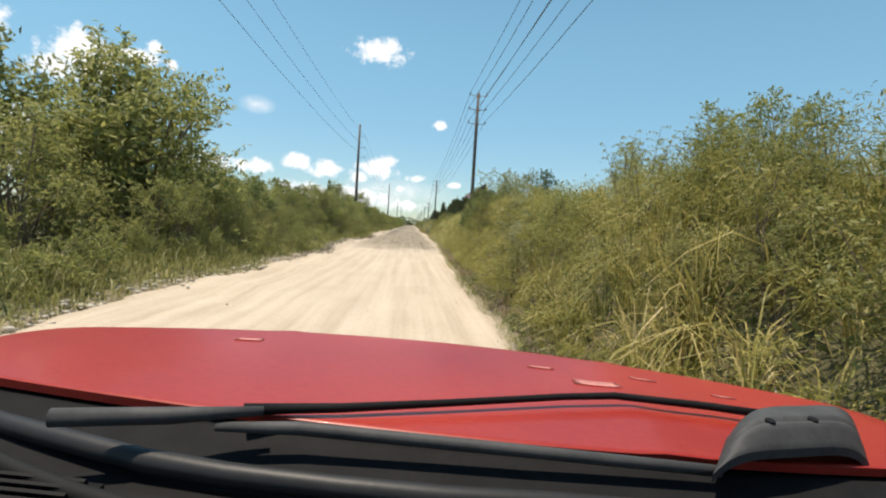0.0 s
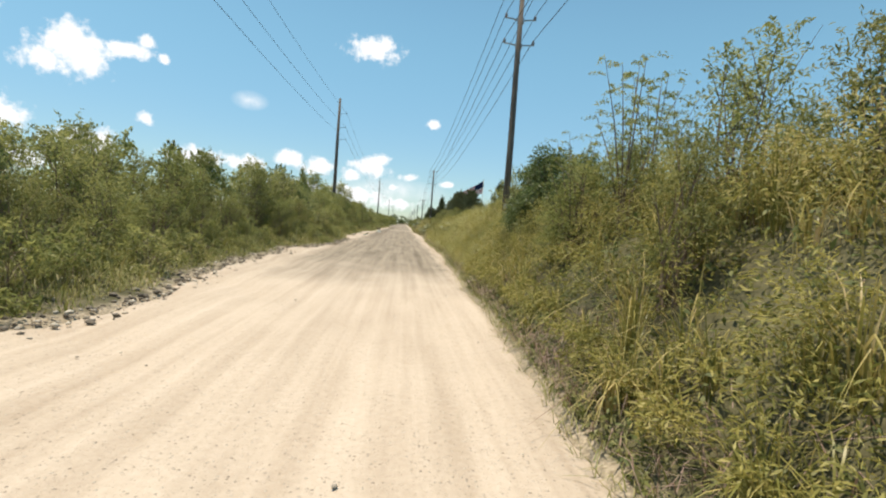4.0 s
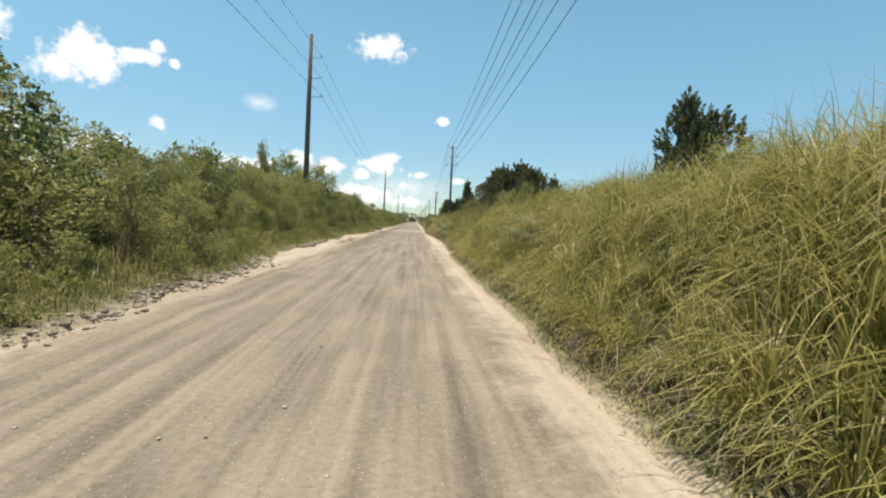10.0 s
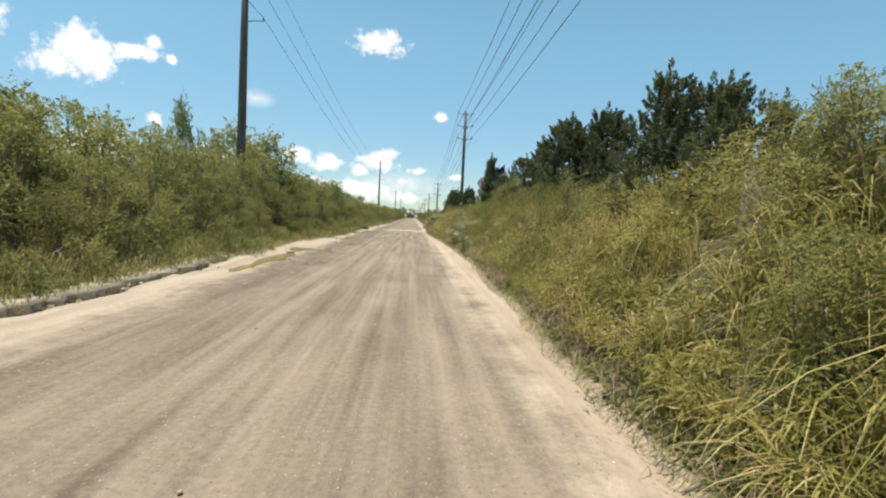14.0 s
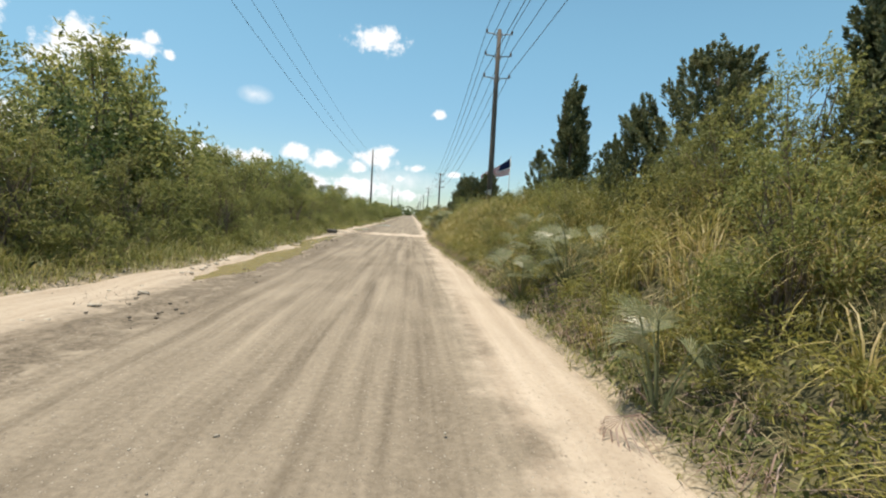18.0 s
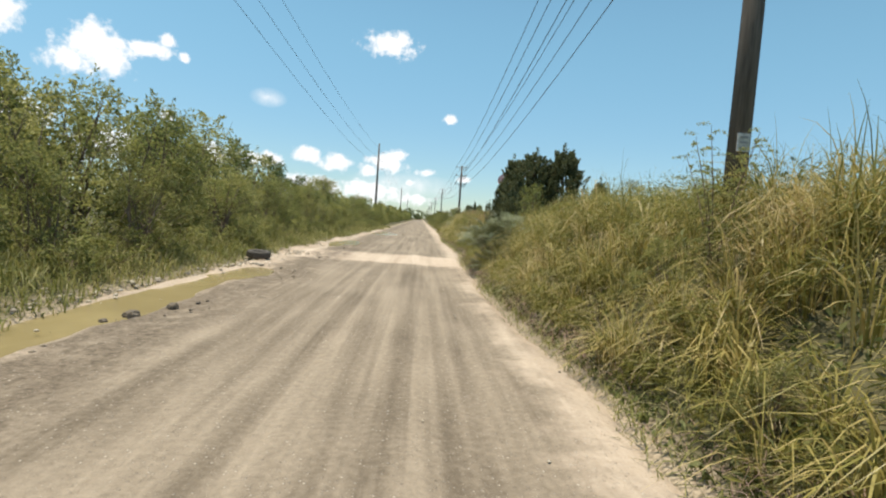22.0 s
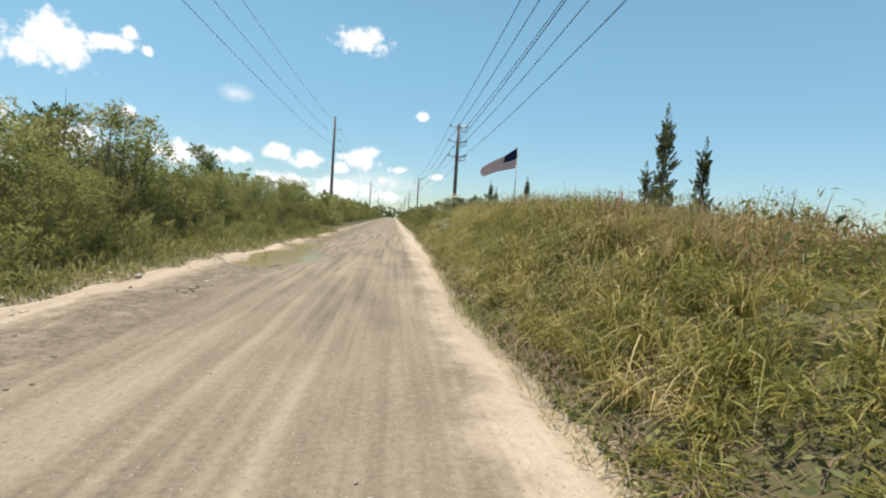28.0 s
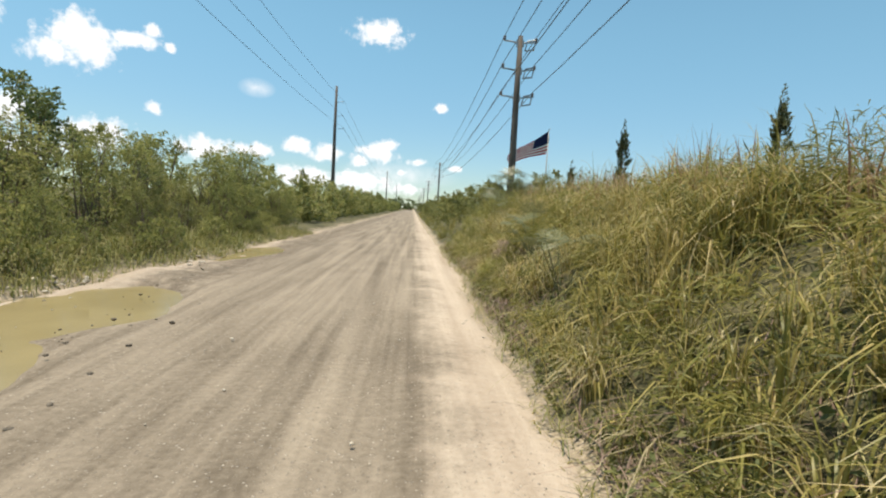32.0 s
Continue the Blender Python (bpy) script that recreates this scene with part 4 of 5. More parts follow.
# shrubs among the grass of the bank
def bank_shrubs():
    y = 1.3
    while y < 164.5:
        g = float(lerp_keys(GRASSY, y))
        h = random.uniform(0.5, 0.95) * (float(lerp_keys(HIGH_R, y)) - 0.3) * (0.88 if g < 0.8 else 0.55)
        off = random.choice((0.9, 1.5, 2.2, 3.0, 4.2, 5.6))
        h *= min(1, 0.5 + off / 4) * (0.75 if 117.4 < y < 129.5 else 1)
        x = float(edge_r(y)) + off + random.uniform(-0.3, 0.3)
        p = random.choice(OLIVE + FEATHER + (BROAD[:1] if 9.6 < y < 36 else [])) if g < 0.8 else random.choice(OLIVE + FEATHER[:1])
        if not any(abs(y - q[1]) < 1.1 and x < q[0] + 0.5 for q in PALMETTOS):
            ob = place(p, x, y, h / 3 * random.uniform(0.8, 1.1), sz=h / 3 * random.uniform(0.8, 1.05))
            ob["group"] = "shrubs on the bank"
        y += random.uniform(0.38, 0.75) if g < 0.8 else random.uniform(0.9, 2.0)
    for x, y, h, s in ((5.4, 22.32, 2.6, 0.8), (5.9, 42.61, 2.3, 0.8)):
        place(BROAD[0], x, y, s, sz=h / 3)
    for x, y, s in ((3.9, 64.23, 0.55), (4.5, 64.48, 0.6), (5.2, 64.42, 0.62)):
        place(OLIVE[1], x, y, s)
    place(FEATHER[1], 5.1, 40.8, 1.05, sz=0.98)
    place(FEATHER[0], 3.7, 114.2, 0.6, sz=0.67)
    for x, y, s in ((3.1, 136.2, 0.8), (3.3, 136.9, 0.9), (2.9, 135.5, 0.7)):
        place(LOW[0], x, y, s)
    place(OLIVE[0], 6.0, 41.6, 1.0, sz=0.95)
    for x, y, s in ((4.1, 34.5, 0.75), (4.7, 35.3, 0.8)):
        place(BROAD[1], x, y, s)
    place(SAPLING, 3.7, 35.4, 0.75)
    for x, y, h, s in ((3.85, 31.7, 2.65, 0.82), (5.0, 32.5, 2.7, 0.85)):
        place(DOME, x, y, s, sz=h / 3)
    for x, y, h in ((4.3, 26.47, 3.6), (3.3, 25.26, 3.7), (2.9, 26.53, 3.0), (5.0, 67.61, 2.3), (5.2, 27.43, 3.4), (3.3, 102.37, 2.3), (3.2, 8.6, 2.2), (3.8, 9.8, 2.2), (3.0, 7.4, 2.2), (4.8, 7.97, 2.1), (4.4, 6.38, 2.0), (5.5, 63.78, 2.0), (6, 44.01, 2.2), (5, 74.62, 2.2), (4.9, 10.2, 1.8)):
        place(SAPLING, x, y, h / 3)


bank_shrubs()


def make_cedar(h, w, plumes_n, per, slim=0.7, bare=0.04):
    """A cedar: a trunk, rising limbs, and pointed plumes of fine scale leaves that fill a ragged spire."""
    root = new("cedar")
    bm = bmesh.new()
    tube(bm, [(0, 0, -0.1), (0.05, 0, h * 0.4), (0, 0.04, h * 0.9)], [0.11, 0.07, 0.012], 6)
    part("trunk", bm, BARK, root)
    k = plumes_n
    f = bare + (0.9 - bare) * rng.uniform(0, 1, k) ** 1.15
    az = rng.uniform(0, math.tau, k)
    side = 1 + 0.3 * np.sin(az * 2 + h * 3) + 0.22 * np.sin(az * 3 + f * 7)
    reach = w * np.minimum(1, 0.62 + f * 1.6) * (1 - f) ** slim * side
    rad = reach * np.sqrt(rng.uniform(0.08, 1, k))
    C = np.stack([np.cos(az) * rad, np.sin(az) * rad, f * h * 0.94 + 0.25 * rad], 1)
    axis = np.stack([np.cos(az) * 0.42, np.sin(az) * 0.42, 1.0 + 0 * f], 1) + rng.normal(size=(k, 3)) * 0.2
    axis /= np.linalg.norm(axis, axis=1)[:, None]
    ln = rng.uniform(0.3, 0.62, k) * (0.75 + 0.35 * (1 - f))
    C, axis, ln = np.concatenate([C, [[0, 0.03, h * 0.88]]]), np.concatenate([axis, [[0, 0, 1]]]), np.concatenate([ln, [0.6]])
    for i in range(0, k, max(1, k // 12)):
        bm = bmesh.new()
        tube(bm, [(0, 0, max(0.05, C[i, 2] - 0.9 * rad[i])), C[i] * [0.6, 0.6, 1] - [0, 0, 0.2 * rad[i]], C[i]], [0.028, 0.018, 0.006], 4)
        part("limb", bm, BARK, root)
    m = (k + 1) * per
    u = rng.uniform(0, 1, m)
    A, N = np.repeat(axis, per, 0), rng.normal(size=(m, 3))
    N -= A * (N * A).sum(1)[:, None]
    N /= np.linalg.norm(N, axis=1)[:, None]
    fat = np.repeat(ln, per) * 0.24 * np.sqrt(np.minimum(1, 0.25 + 3 * u)) * (1 - u) ** 0.7 * rng.uniform(0.5, 1.1, m)
    P = np.repeat(C, per, 0) + A * (np.repeat(ln, per) * u)[:, None] + N * fat[:, None]
    d = A + N * 0.75 + rng.normal(size=(m, 3)) * 0.25
    d /= np.linalg.norm(d, axis=1)[:, None]
    sd = np.cross(d, rng.normal(size=(m, 3)))
    sd /= np.linalg.norm(sd, axis=1)[:, None]
    s = rng.uniform(0.06, 0.13, m)[:, None]
    V = np.stack([P - d * s * 0.5, P + sd * s * 0.2, P + d * s * 0.65, P - sd * s * 0.2], 1).reshape(-1, 3)
    sub("crown", grid_mesh("crown", V, np.arange(4 * m).reshape(m, 4), CEDAR), root)
    return tagged(root, "dark green spiky red cedar on the bank", "cedar tree")


CEDARS = [make_cedar(5, 0.85, 240, 70), make_cedar(5, 1.2, 340, 70), make_cedar(5, 0.4, 120, 60, 0.8), make_cedar(5, 1.6, 460, 70, 0.55), make_cedar(5, 1.5, 620, 80, 0.6, 0.02),
          make_cedar(5, 0.8, 380, 75, 0.75)]
for kind, x, y, h in ((1, 6.7, 54.3, 3.5), (3, 7.7, 55.0, 3.4), (1, 4.9, 69.07, 3.6), (3, 6.4, 70.16, 3.6), (0, 5.6, 68.24, 3.0),
                      (0, 7.6, 69.52, 3.2), (3, 4.5, 61.48, 2.2), (4, 6.6, 80.87, 4.8), (4, 7.8, 79.85, 5.0), (5, 6.3, 84.38, 4.4), (2, 7.0, 84.83, 3.9),
                      (3, 6.4, 88.4, 3.8), (1, 5.2, 89.16, 2.9), (5, 5.3, 94.2, 4.5), (1, 7.0, 95.03, 3.0), (0, 5.5, 98.86, 3.0), (4, 5.35, 121.31, 4.7),
                      (4, 6.8, 121.56, 5.1), (5, 5.1, 126.16, 4.9), (5, 4.5, 125.77, 3.4), (5, 5.9, 126.79, 3.4), (5, 8.4, 120.86, 3.4), (2, 7.15, 136.49, 3.6), (2, 8.55, 137.06, 2.9), (2, 6.5, 136.11, 2.0),
                      (2, 7.0, 149.25, 2.4), (2, 5.9, 153.07, 2.4), (2, 9, 167.1, 3.2), (1, 10, 184.96, 4.0), (3, 9, 191.34, 4.2)):
    place(CEDARS[kind], x, y, h / 5 * (1.1 if kind > 3 else 1.2 if kind > 2 else 1.05), sz=h / 5)


# ---- poles and wires ----
def make_pole(x, y, top, style, r0, r1):
    """A wooden utility pole with its insulator brackets. Returns where the wires sit."""
    z0 = float(land(x, y)) - 0.1
    root = new("utility_pole")
    root.location = (x, y, z0)
    H = top - z0
    bm = bmesh.new()
    tube(bm, [(0, 0, 0), (0.01, 0, H * 0.33), (-0.01, 0, H * 0.66), (0, 0, H)], [r0, r0 * 0.86 + r1 * 0.14, (r0 + r1) / 2, r1], 14)
    part("shaft", bm, POLE_WOOD, root, smooth=True)
    seats = []
    if style == "tall":
        arms = [(1, 2.1, 1.0), (1, 4.0, 0.95), (1, 5.7, 1.1)]
    else:
        arms = [(s, d, 0.62) for d in (0.2, 1.25, 2.3) for s in (-1, 1)]
    for s, d, ln in arms:
        z = H - d
        bm = bmesh.new()
        tube(bm, [(s * r1 * 0.6, 0, z - 0.08), (s * ln * 0.5, 0, z - 0.02), (s * ln, 0, z)], [0.035, 0.03, 0.028], 7)
        box(bm, (s * (r1 + 0.02), 0, z - 0.08), (0.05, 0.09, 0.24))
        arm = part("bracket", bm, STEEL, root)
        bm = bmesh.new()
        for k in range(4):
            bmesh.ops.create_cone(bm, cap_ends=True, segments=10, radius1=0.06, radius2=0.045, depth=0.035, matrix=Matrix.Translation((s * ln, 0, z + 0.03 + k * 0.042)))
        part("insulator", bm, PORCELAIN, arm)
        if style == "braced" and s > 0:
            bm = bmesh.new()
            c = [(s * 0.2, 0, z - 0.35), (s * 0.55, 0, z - 0.28), (s * 0.62, 0, z + 0.1), (s * 0.28, 0, z + 0.02)]
            for a, b in zip(c, c[1:] + c[:1]):
                tube(bm, [a, b], [0.028, 0.028], 6)
            part("jumper_loop", bm, STEEL, root)
        seats.append((x + s * ln, y, z0 + z + 0.2))
    return tagged(root, "tall dark wooden utility pole with steel insulator brackets" if style == "tall" else
                  "dark wooden utility pole with insulators on both sides", "utility pole", "power line poles"), seats


def string_wires(rows, sag):
    """Sagging wires from pole to pole, one object for each run between two poles."""
    for a, b in zip(rows, rows[1:]):
        for p, q in zip(a, b):
            p, q = Vector(p), Vector(q)
            pts = []
            for i in range(15):
                f = i / 14
                v = p.lerp(q, f)
                v.z -= sag * 4 * f * (1 - f)
                pts.append(v - p)
            bm = bmesh.new()
            tube(bm, pts, [0.014] * 15, 5)
            me = bpy.data.meshes.new("power_wire")
            bm.to_mesh(me), bm.free()
            me.materials.append(WIRE)
            ob = new("power_wire", me)
            ob.location = p
            tagged(ob, "thin dark overhead wire between two poles", "power wire", "overhead wires")


right_rows, left_rows = [], []
for x, y, top, style in ((4.1, -24.24, 11.6, "plain"), (4.04, 38.81, 11.8, "plain"), (4.2, 103.58, 10.8, "plain"), (4.74, 161.14, 8.5, "braced"), (4.94, 224.38, 9.2, "plain"),
                         (5.0, 285.73, 9.5, "plain"), (5.0, 347.6, 9.6, "plain"), (5.0, 411.38, 9.6, "plain"), (5.0, 475.16, 9.6, "plain")):
    pole, seats = make_pole(x, y, top, style, 0.14, 0.095)
    right_rows.append(seats)
    if y == 38.81:
        z = 1.86 - pole.location.z
        bm = bmesh.new()
        box(bm, (0, -0.138, z + 0.25), (0.15, 0.012, 0.62))
        plate = part("number_plate", bm, WHITE_PAINT, pole, "white numbered plate")
        for k in range(5):
            bm = bmesh.new()
            box(bm, (0, -0.146, z + 0.02 + k * 0.11), (0.06, 0.006, 0.04))
            part("print_bar", bm, DARK_BARS, plate)
        bm = bmesh.new()
        box(bm, (0, -0.14, z + 0.76), (0.2, 0.03, 0.22))
        part("tag", bm, STEEL, pole, "grey metal tag")
    if y == 103.58:
        z = 2.9 - pole.location.z
        bm = bmesh.new()
        box(bm, (-0.02, -0.138, z), (0.17, 0.012, 0.24))
        plate = part("number_plate", bm, WHITE_PAINT, pole, "small white sign with dark print")
        for k in range(3):
            bm = bmesh.new()
            box(bm, (-0.02, -0.146, z - 0.07 + k * 0.07), (0.11, 0.006, 0.03))
            part("print_bar", bm, DARK_BARS, plate)
for x, y, top in ((-10.4, -30.61, 18.4), (-10.43, 91.05, 18.4), (-10.37, 213.09, 17.6), (-10.9, 365.78, 16.8), (-10.9, 497.48, 16.8)):
    pole, seats = make_pole(x, y, top, "tall", 0.27, 0.15)
    left_rows.append(seats)
string_wires(right_rows, 0.9)
string_wires(left_rows, 2.2)


# ---- the big flag beyond the bank ----
def make_flag():
    pole = new("flagpole")
    pole.location = (42.9, 303.8, 0)
    bm = bmesh.new()
    tube(bm, [(0, 0, -0.2), (0, 0, 15), (0, 0, 29.0)], [0.28, 0.2, 0.1], 12)
    part("mast", bm, WHITE_PAINT, pole, smooth=True)
    bm = bmesh.new()
    bmesh.ops.create_uvsphere(bm, u_segments=10, v_segments=6, radius=0.25, matrix=Matrix.Translation((0, 0, 29.2)))
    part("finial", bm, STEEL, pole)
    tagged(pole, "tall white flagpole beyond the bank", "flagpole")
    flag = new("flag")
    flag.location = (42.8, 303.8, 28.6)
    red, white, blue = (leaf_mat("flag_" + n, ((0.0, c), (1.0, [v * 1.1 for v in c])), 0.5, 0.8)
                        for n, c in (("red", (0.5, 0.02, 0.03)), ("white", (0.88, 0.87, 0.85)), ("blue", (0.02, 0.03, 0.1))))

    def cloth(u, v):
        """u along the fly, v down the hoist, both 0 to 1."""
        return (-12.2 * u + 0.4 * np.sin(v * 4 + u * 3), 0.75 * u * np.sin(u * 7.5 + v * 1.2), -7.2 * v * (1 - 0.62 * u) - 8.0 * u - 0.35 * np.sin(u * 6 + v * 2) * u)

    def piece(name, u0, u1, v0, v1, nu, nv, material, label, lift=0.0):
        U, W = np.meshgrid(np.linspace(u0, u1, nu + 1), np.linspace(v0, v1, nv + 1))
        x, y, z = cloth(U, W)
        front = np.stack([x, y - 0.02 - lift, z], -1).reshape(-1, 3)
        back = np.stack([x, y + 0.02 + lift, z], -1).reshape(-1, 3)
        n = nu + 1
        i = (np.arange(nv)[:, None] * n + np.arange(nu)[None]).reshape(-1)
        f = np.stack([i, i + 1, i + 1 + n, i + n], 1)
        sub(name, grid_mesh(name, np.concatenate([front, back]), np.concatenate([f, f[:, ::-1] + len(front)]), material), flag, label)
    for k in range(13):
        piece("stripe", 0, 1, k / 13, (k + 1) / 13, 26, 1, red if k % 2 == 0 else white, "red stripe" if k % 2 == 0 else "white stripe")
    piece("canton", 0, 0.4, 0, 7 / 13, 12, 6, blue, "dark blue canton", 0.03)
    tagged(flag, "very large striped red and white flag blowing in the wind", "flag")


make_flag()


# ---- puddles, tyre, rubble, palmettos ----
def make_puddle(x, y, hw, hl, z):
    n = 40
    a = np.linspace(0, math.tau, n, endpoint=False)
    r = 1 + 0.16 * np.sin(a * 3 + x) + 0.1 * np.sin(a * 5 + y) + 0.05 * np.sin(a * 11)
    bm = bmesh.new()
    top = [bm.verts.new((hw * rr * math.cos(t), hl * rr * math.sin(t), 0)) for t, rr in zip(a, r)]
    low = [bm.verts.new((v.co.x * 0.96, v.co.y * 0.96, -0.05)) for v in top]
    bm.faces.new(top)
    for i in range(n):
        bm.faces.new((low[i], low[(i + 1) % n], top[(i + 1) % n], top[i]))
    me = bpy.data.meshes.new("puddle")
    bm.to_mesh(me), bm.free()
    me.materials.append(WATER)
    ob = new("puddle", me)
    ob.matrix_basis = pose(x, y, z)
    tagged(ob, "shallow yellow-brown muddy puddle at the road's edge", "puddle", "puddles", "structure")


for i, (x, y, hw, hl) in enumerate(PUDDLES):
    make_puddle(x, y, hw * 1.3, hl * 1.2, -0.045 - 0.004 * i)


def make_tyre():
    root = new("tyre")
    bm = bmesh.new()
    prof = [(0.19, -0.07), (0.22, -0.1), (0.28, -0.11), (0.32, -0.095), (0.335, -0.06), (0.335, 0.06), (0.32, 0.095), (0.28, 0.11), (0.22, 0.1), (0.19, 0.07), (0.205, 0.0)]
    n = 40
    rings = [[bm.verts.new((r * math.cos(k * math.tau / n), r * math.sin(k * math.tau / n), z)) for r, z in prof] for k in range(n)]
    for a, b in zip(rings, rings[1:] + rings[:1]):
        for i in range(len(prof)):
            j = (i + 1) % len(prof)
            bm.faces.new((a[i], b[i], b[j], a[j]))
    part("casing", bm, DUSTY_RUBBER, root, smooth=True)
    bm = bmesh.new()
    for k in range(36):
        for z in (-0.035, 0.035):
            box(bm, (0.337 * math.cos(k * math.tau / 36), 0.337 * math.sin(k * math.tau / 36), z), (0.016, 0.035, 0.05), pose(0, 0, 0, 0, 0, k * 10))
    part("tread", bm, DUSTY_RUBBER, root)
    root.matrix_basis = pose(-4.75, 112.3, 0.17, 3, 2, 20)
    tagged(root, "old black tyre lying flat beside the road", "tyre")


make_tyre()


def make_stone_mesh():
    bm = bmesh.new()
    bmesh.ops.create_icosphere(bm, subdivisions=1, radius=1)
    for v in bm.verts:
        v.co *= random.uniform(0.55, 1.2)
        v.co.z *= 0.5
    V = np.array([v.co[:] for v in bm.verts])
    F = np.array([[v.index for v in f.verts] for f in bm.faces])
    bm.free()
    return V, F


def rubble(name, n, y0, y1, label, where, smin, smax, material=STONE):
    V0, F0 = make_stone_mesh()
    Vs, Fs = [], []
    for i in range(n):
        y = random.uniform(y0, y1)
        x = where(y)
        s = smin + (smax - smin) * random.random() ** 3
        a = random.uniform(0, math.tau)
        R = np.array([[math.cos(a), -math.sin(a), 0], [math.sin(a), math.cos(a), 0], [0, 0, 1]])
        z = 0.0 if float(edge_l(y)) < x < float(edge_r(y)) else float(land(x, y))
        Vs.append((V0 * [s, s * random.uniform(0.6, 1), s]) @ R.T + [x, y, z + s * 0.2])
        Fs.append(F0 + i * len(V0))
    tagged(new(name, grid_mesh(name, np.concatenate(Vs), np.concatenate(Fs), material)), label, "stones", kind="stuff")


rubble("limestone_rubble", 1100, -1.3, 150.5, "broken pale limestone along the road's ragged edge", lambda y: float(edge_l(y)) + random.gauss(-0.1, 0.3), 0.012, 0.085)
rubble("broken_limestone", 420, 2, 19.1, "broken white limestone along the ragged road edge", lambda y: float(edge_l(y)) + random.gauss(-0.05, 0.22), 0.02, 0.13)
rubble("marl_clods", 1500, 20, 59, "dark broken clods along the ragged road edge", lambda y: float(edge_l(y)) + random.gauss(-0.02, 0.24), 0.015, 0.08, CLOD)
rubble("edge_stones", 900, 18, 59, "pale broken stones along the ragged road edge", lambda y: float(edge_l(y)) + random.gauss(0.1, 0.25), 0.012, 0.06)
rubble("mud_clods", 700, 71.4, 153, "dark mud clods round the puddles", lambda y: -3.2 + random.gauss(0, 0.25) - 0.5 * math.sin(y * 0.63), 0.01, 0.05, CLOD)


def puddle_rim(y0, y1, side, spread):
    """A place beside a puddle's edge, on one side of it."""
    def where(y):
        near = min(PUDDLES, key=lambda p: abs(y - p[1]) / p[3])
        x, py, hw, hl = near
        f = max(0.0, 1 - ((y - py) / (hl * 1.2)) ** 2)
        return x + side * hw * 1.3 * math.sqrt(f) + side * abs(random.gauss(0, spread))
    return where


rubble("mud_crust", 700, 79, 91, "dark cracked mud crust on the wide shoulder", lambda y: random.gauss(-4.4, 0.4), 0.006, 0.02, CLOD)
rubble("mud_lip", 380, 75.3, 159.5, "dark broken mud lip between road and puddles", puddle_rim(75.3, 159.5, 1, 0.12), 0.01, 0.045, CLOD)
rubble("pale_marl", 1300, 75.3, 159.5, "pale broken marl on the far side of the puddles", puddle_rim(75.3, 159.5, -1, 0.3), 0.012, 0.075)


def make_mud_lump(x, y, s):
    bm = bmesh.new()
    bmesh.ops.create_icosphere(bm, subdivisions=3, radius=1)
    for v in bm.verts:
        k = 1 + 0.22 * math.sin(v.co.x * 4 + x) * math.cos(v.co.y * 5 + y) + random.uniform(-0.07, 0.07)
        v.co = Vector((v.co.x * k * s, v.co.y * k * s * 0.8, max(v.co.z, -0.4) * k * s * 0.7))
    me = bpy.data.meshes.new("mud_lump")
    bm.to_mesh(me), bm.free()
    me.materials.append(CLOD)
    ob = new("mud_lump", me)
    ob.matrix_basis = pose(x, y, s * 0.22, 0, 0, x * 90)
    tagged(ob, "dark lump of dried mud beside the puddle", "mud lump", "mud lumps")


for x, y, s in ((-3.75, 103.77, 0.1), (-3.58, 104.54, 0.08), (-3.9, 103.39, 0.05), (-3.4, 104.98, 0.04)):
    make_mud_lump(x, y, s)


def make_ledge(y0, y1, n):
    """A broken crust of old pale marl with a dark cut edge, between verge and road."""
    random.seed(31)
    ys = np.linspace(y0, y1, n)
    V, F = [], []
    for i, y in enumerate(ys):
        taper = min(1, i / 4, (n - 1 - i) / 4)
        x = float(edge_l(y)) + 0.05 + random.uniform(-0.12, 0.12)
        h = 0.02 + 0.075 * taper * random.uniform(0.5, 1.2)
        w = 0.5 + 0.3 * taper
        V += [(x - w, y, -0.1), (x - w * 0.9, y, h * 0.8), (x, y, h), (x - 0.06, y, h * 0.35), (x - 0.02, y, -0.1)]
        if i:
            k = 5 * i
            F += [(k - 5 + j, k - 4 + j, k + 1 + j, k + j) for j in range(4)]
    ob = new("marl_ledge", grid_mesh("marl_ledge", V, F, MARL))
    tagged(ob, "broken pale marl crust with an undercut edge", "ledge", kind="structure")


make_ledge(66, 74.9, 60)
rubble("white_gravel", 650, 110.7, 117.4, "white loose gravel on the shoulder by the tyre", lambda y: -4.6 + random.gauss(0, 0.4), 0.012, 0.055)
rubble("road_gravel", 1500, 0, 153, "loose pale pebbles on the road", lambda y: random.uniform(float(edge_l(y)), float(edge_r(y))), 0.006, 0.03)


def frond_mesh(name, material, ribs=25, length=0.8, droop=0.3):
    """One palmetto fan: narrow pointed ribs spreading from a stalk's end."""
    V, F = [], []
    for i in range(ribs):
        a = radians(-88 + 176 * i / (ribs - 1))
        ln = length * (0.75 + 0.25 * math.cos(a)) * random.uniform(0.9, 1.05)
        d, s = Vector((math.sin(a), math.cos(a), 0)), Vector((math.cos(a), -math.sin(a), 0))
        k = len(V)
        w = 0.0135
        V += [Vector((0, 0, 0)), d * ln * 0.5 + s * w + Vector((0, 0, 0.02)), d * ln + Vector((0, 0, -droop * ln * random.uniform(0.3, 1.3))), d * ln * 0.5 - s * w + Vector((0, 0, 0.02))]
        F.append((k, k + 1, k + 2, k + 3))
    return grid_mesh(name, [v[:] for v in V], F, material)


FANS = [frond_mesh("frond", PALM) for _ in range(3)]
DEAD = frond_mesh("dead_frond", DRY, 15, 0.7, 0.8)


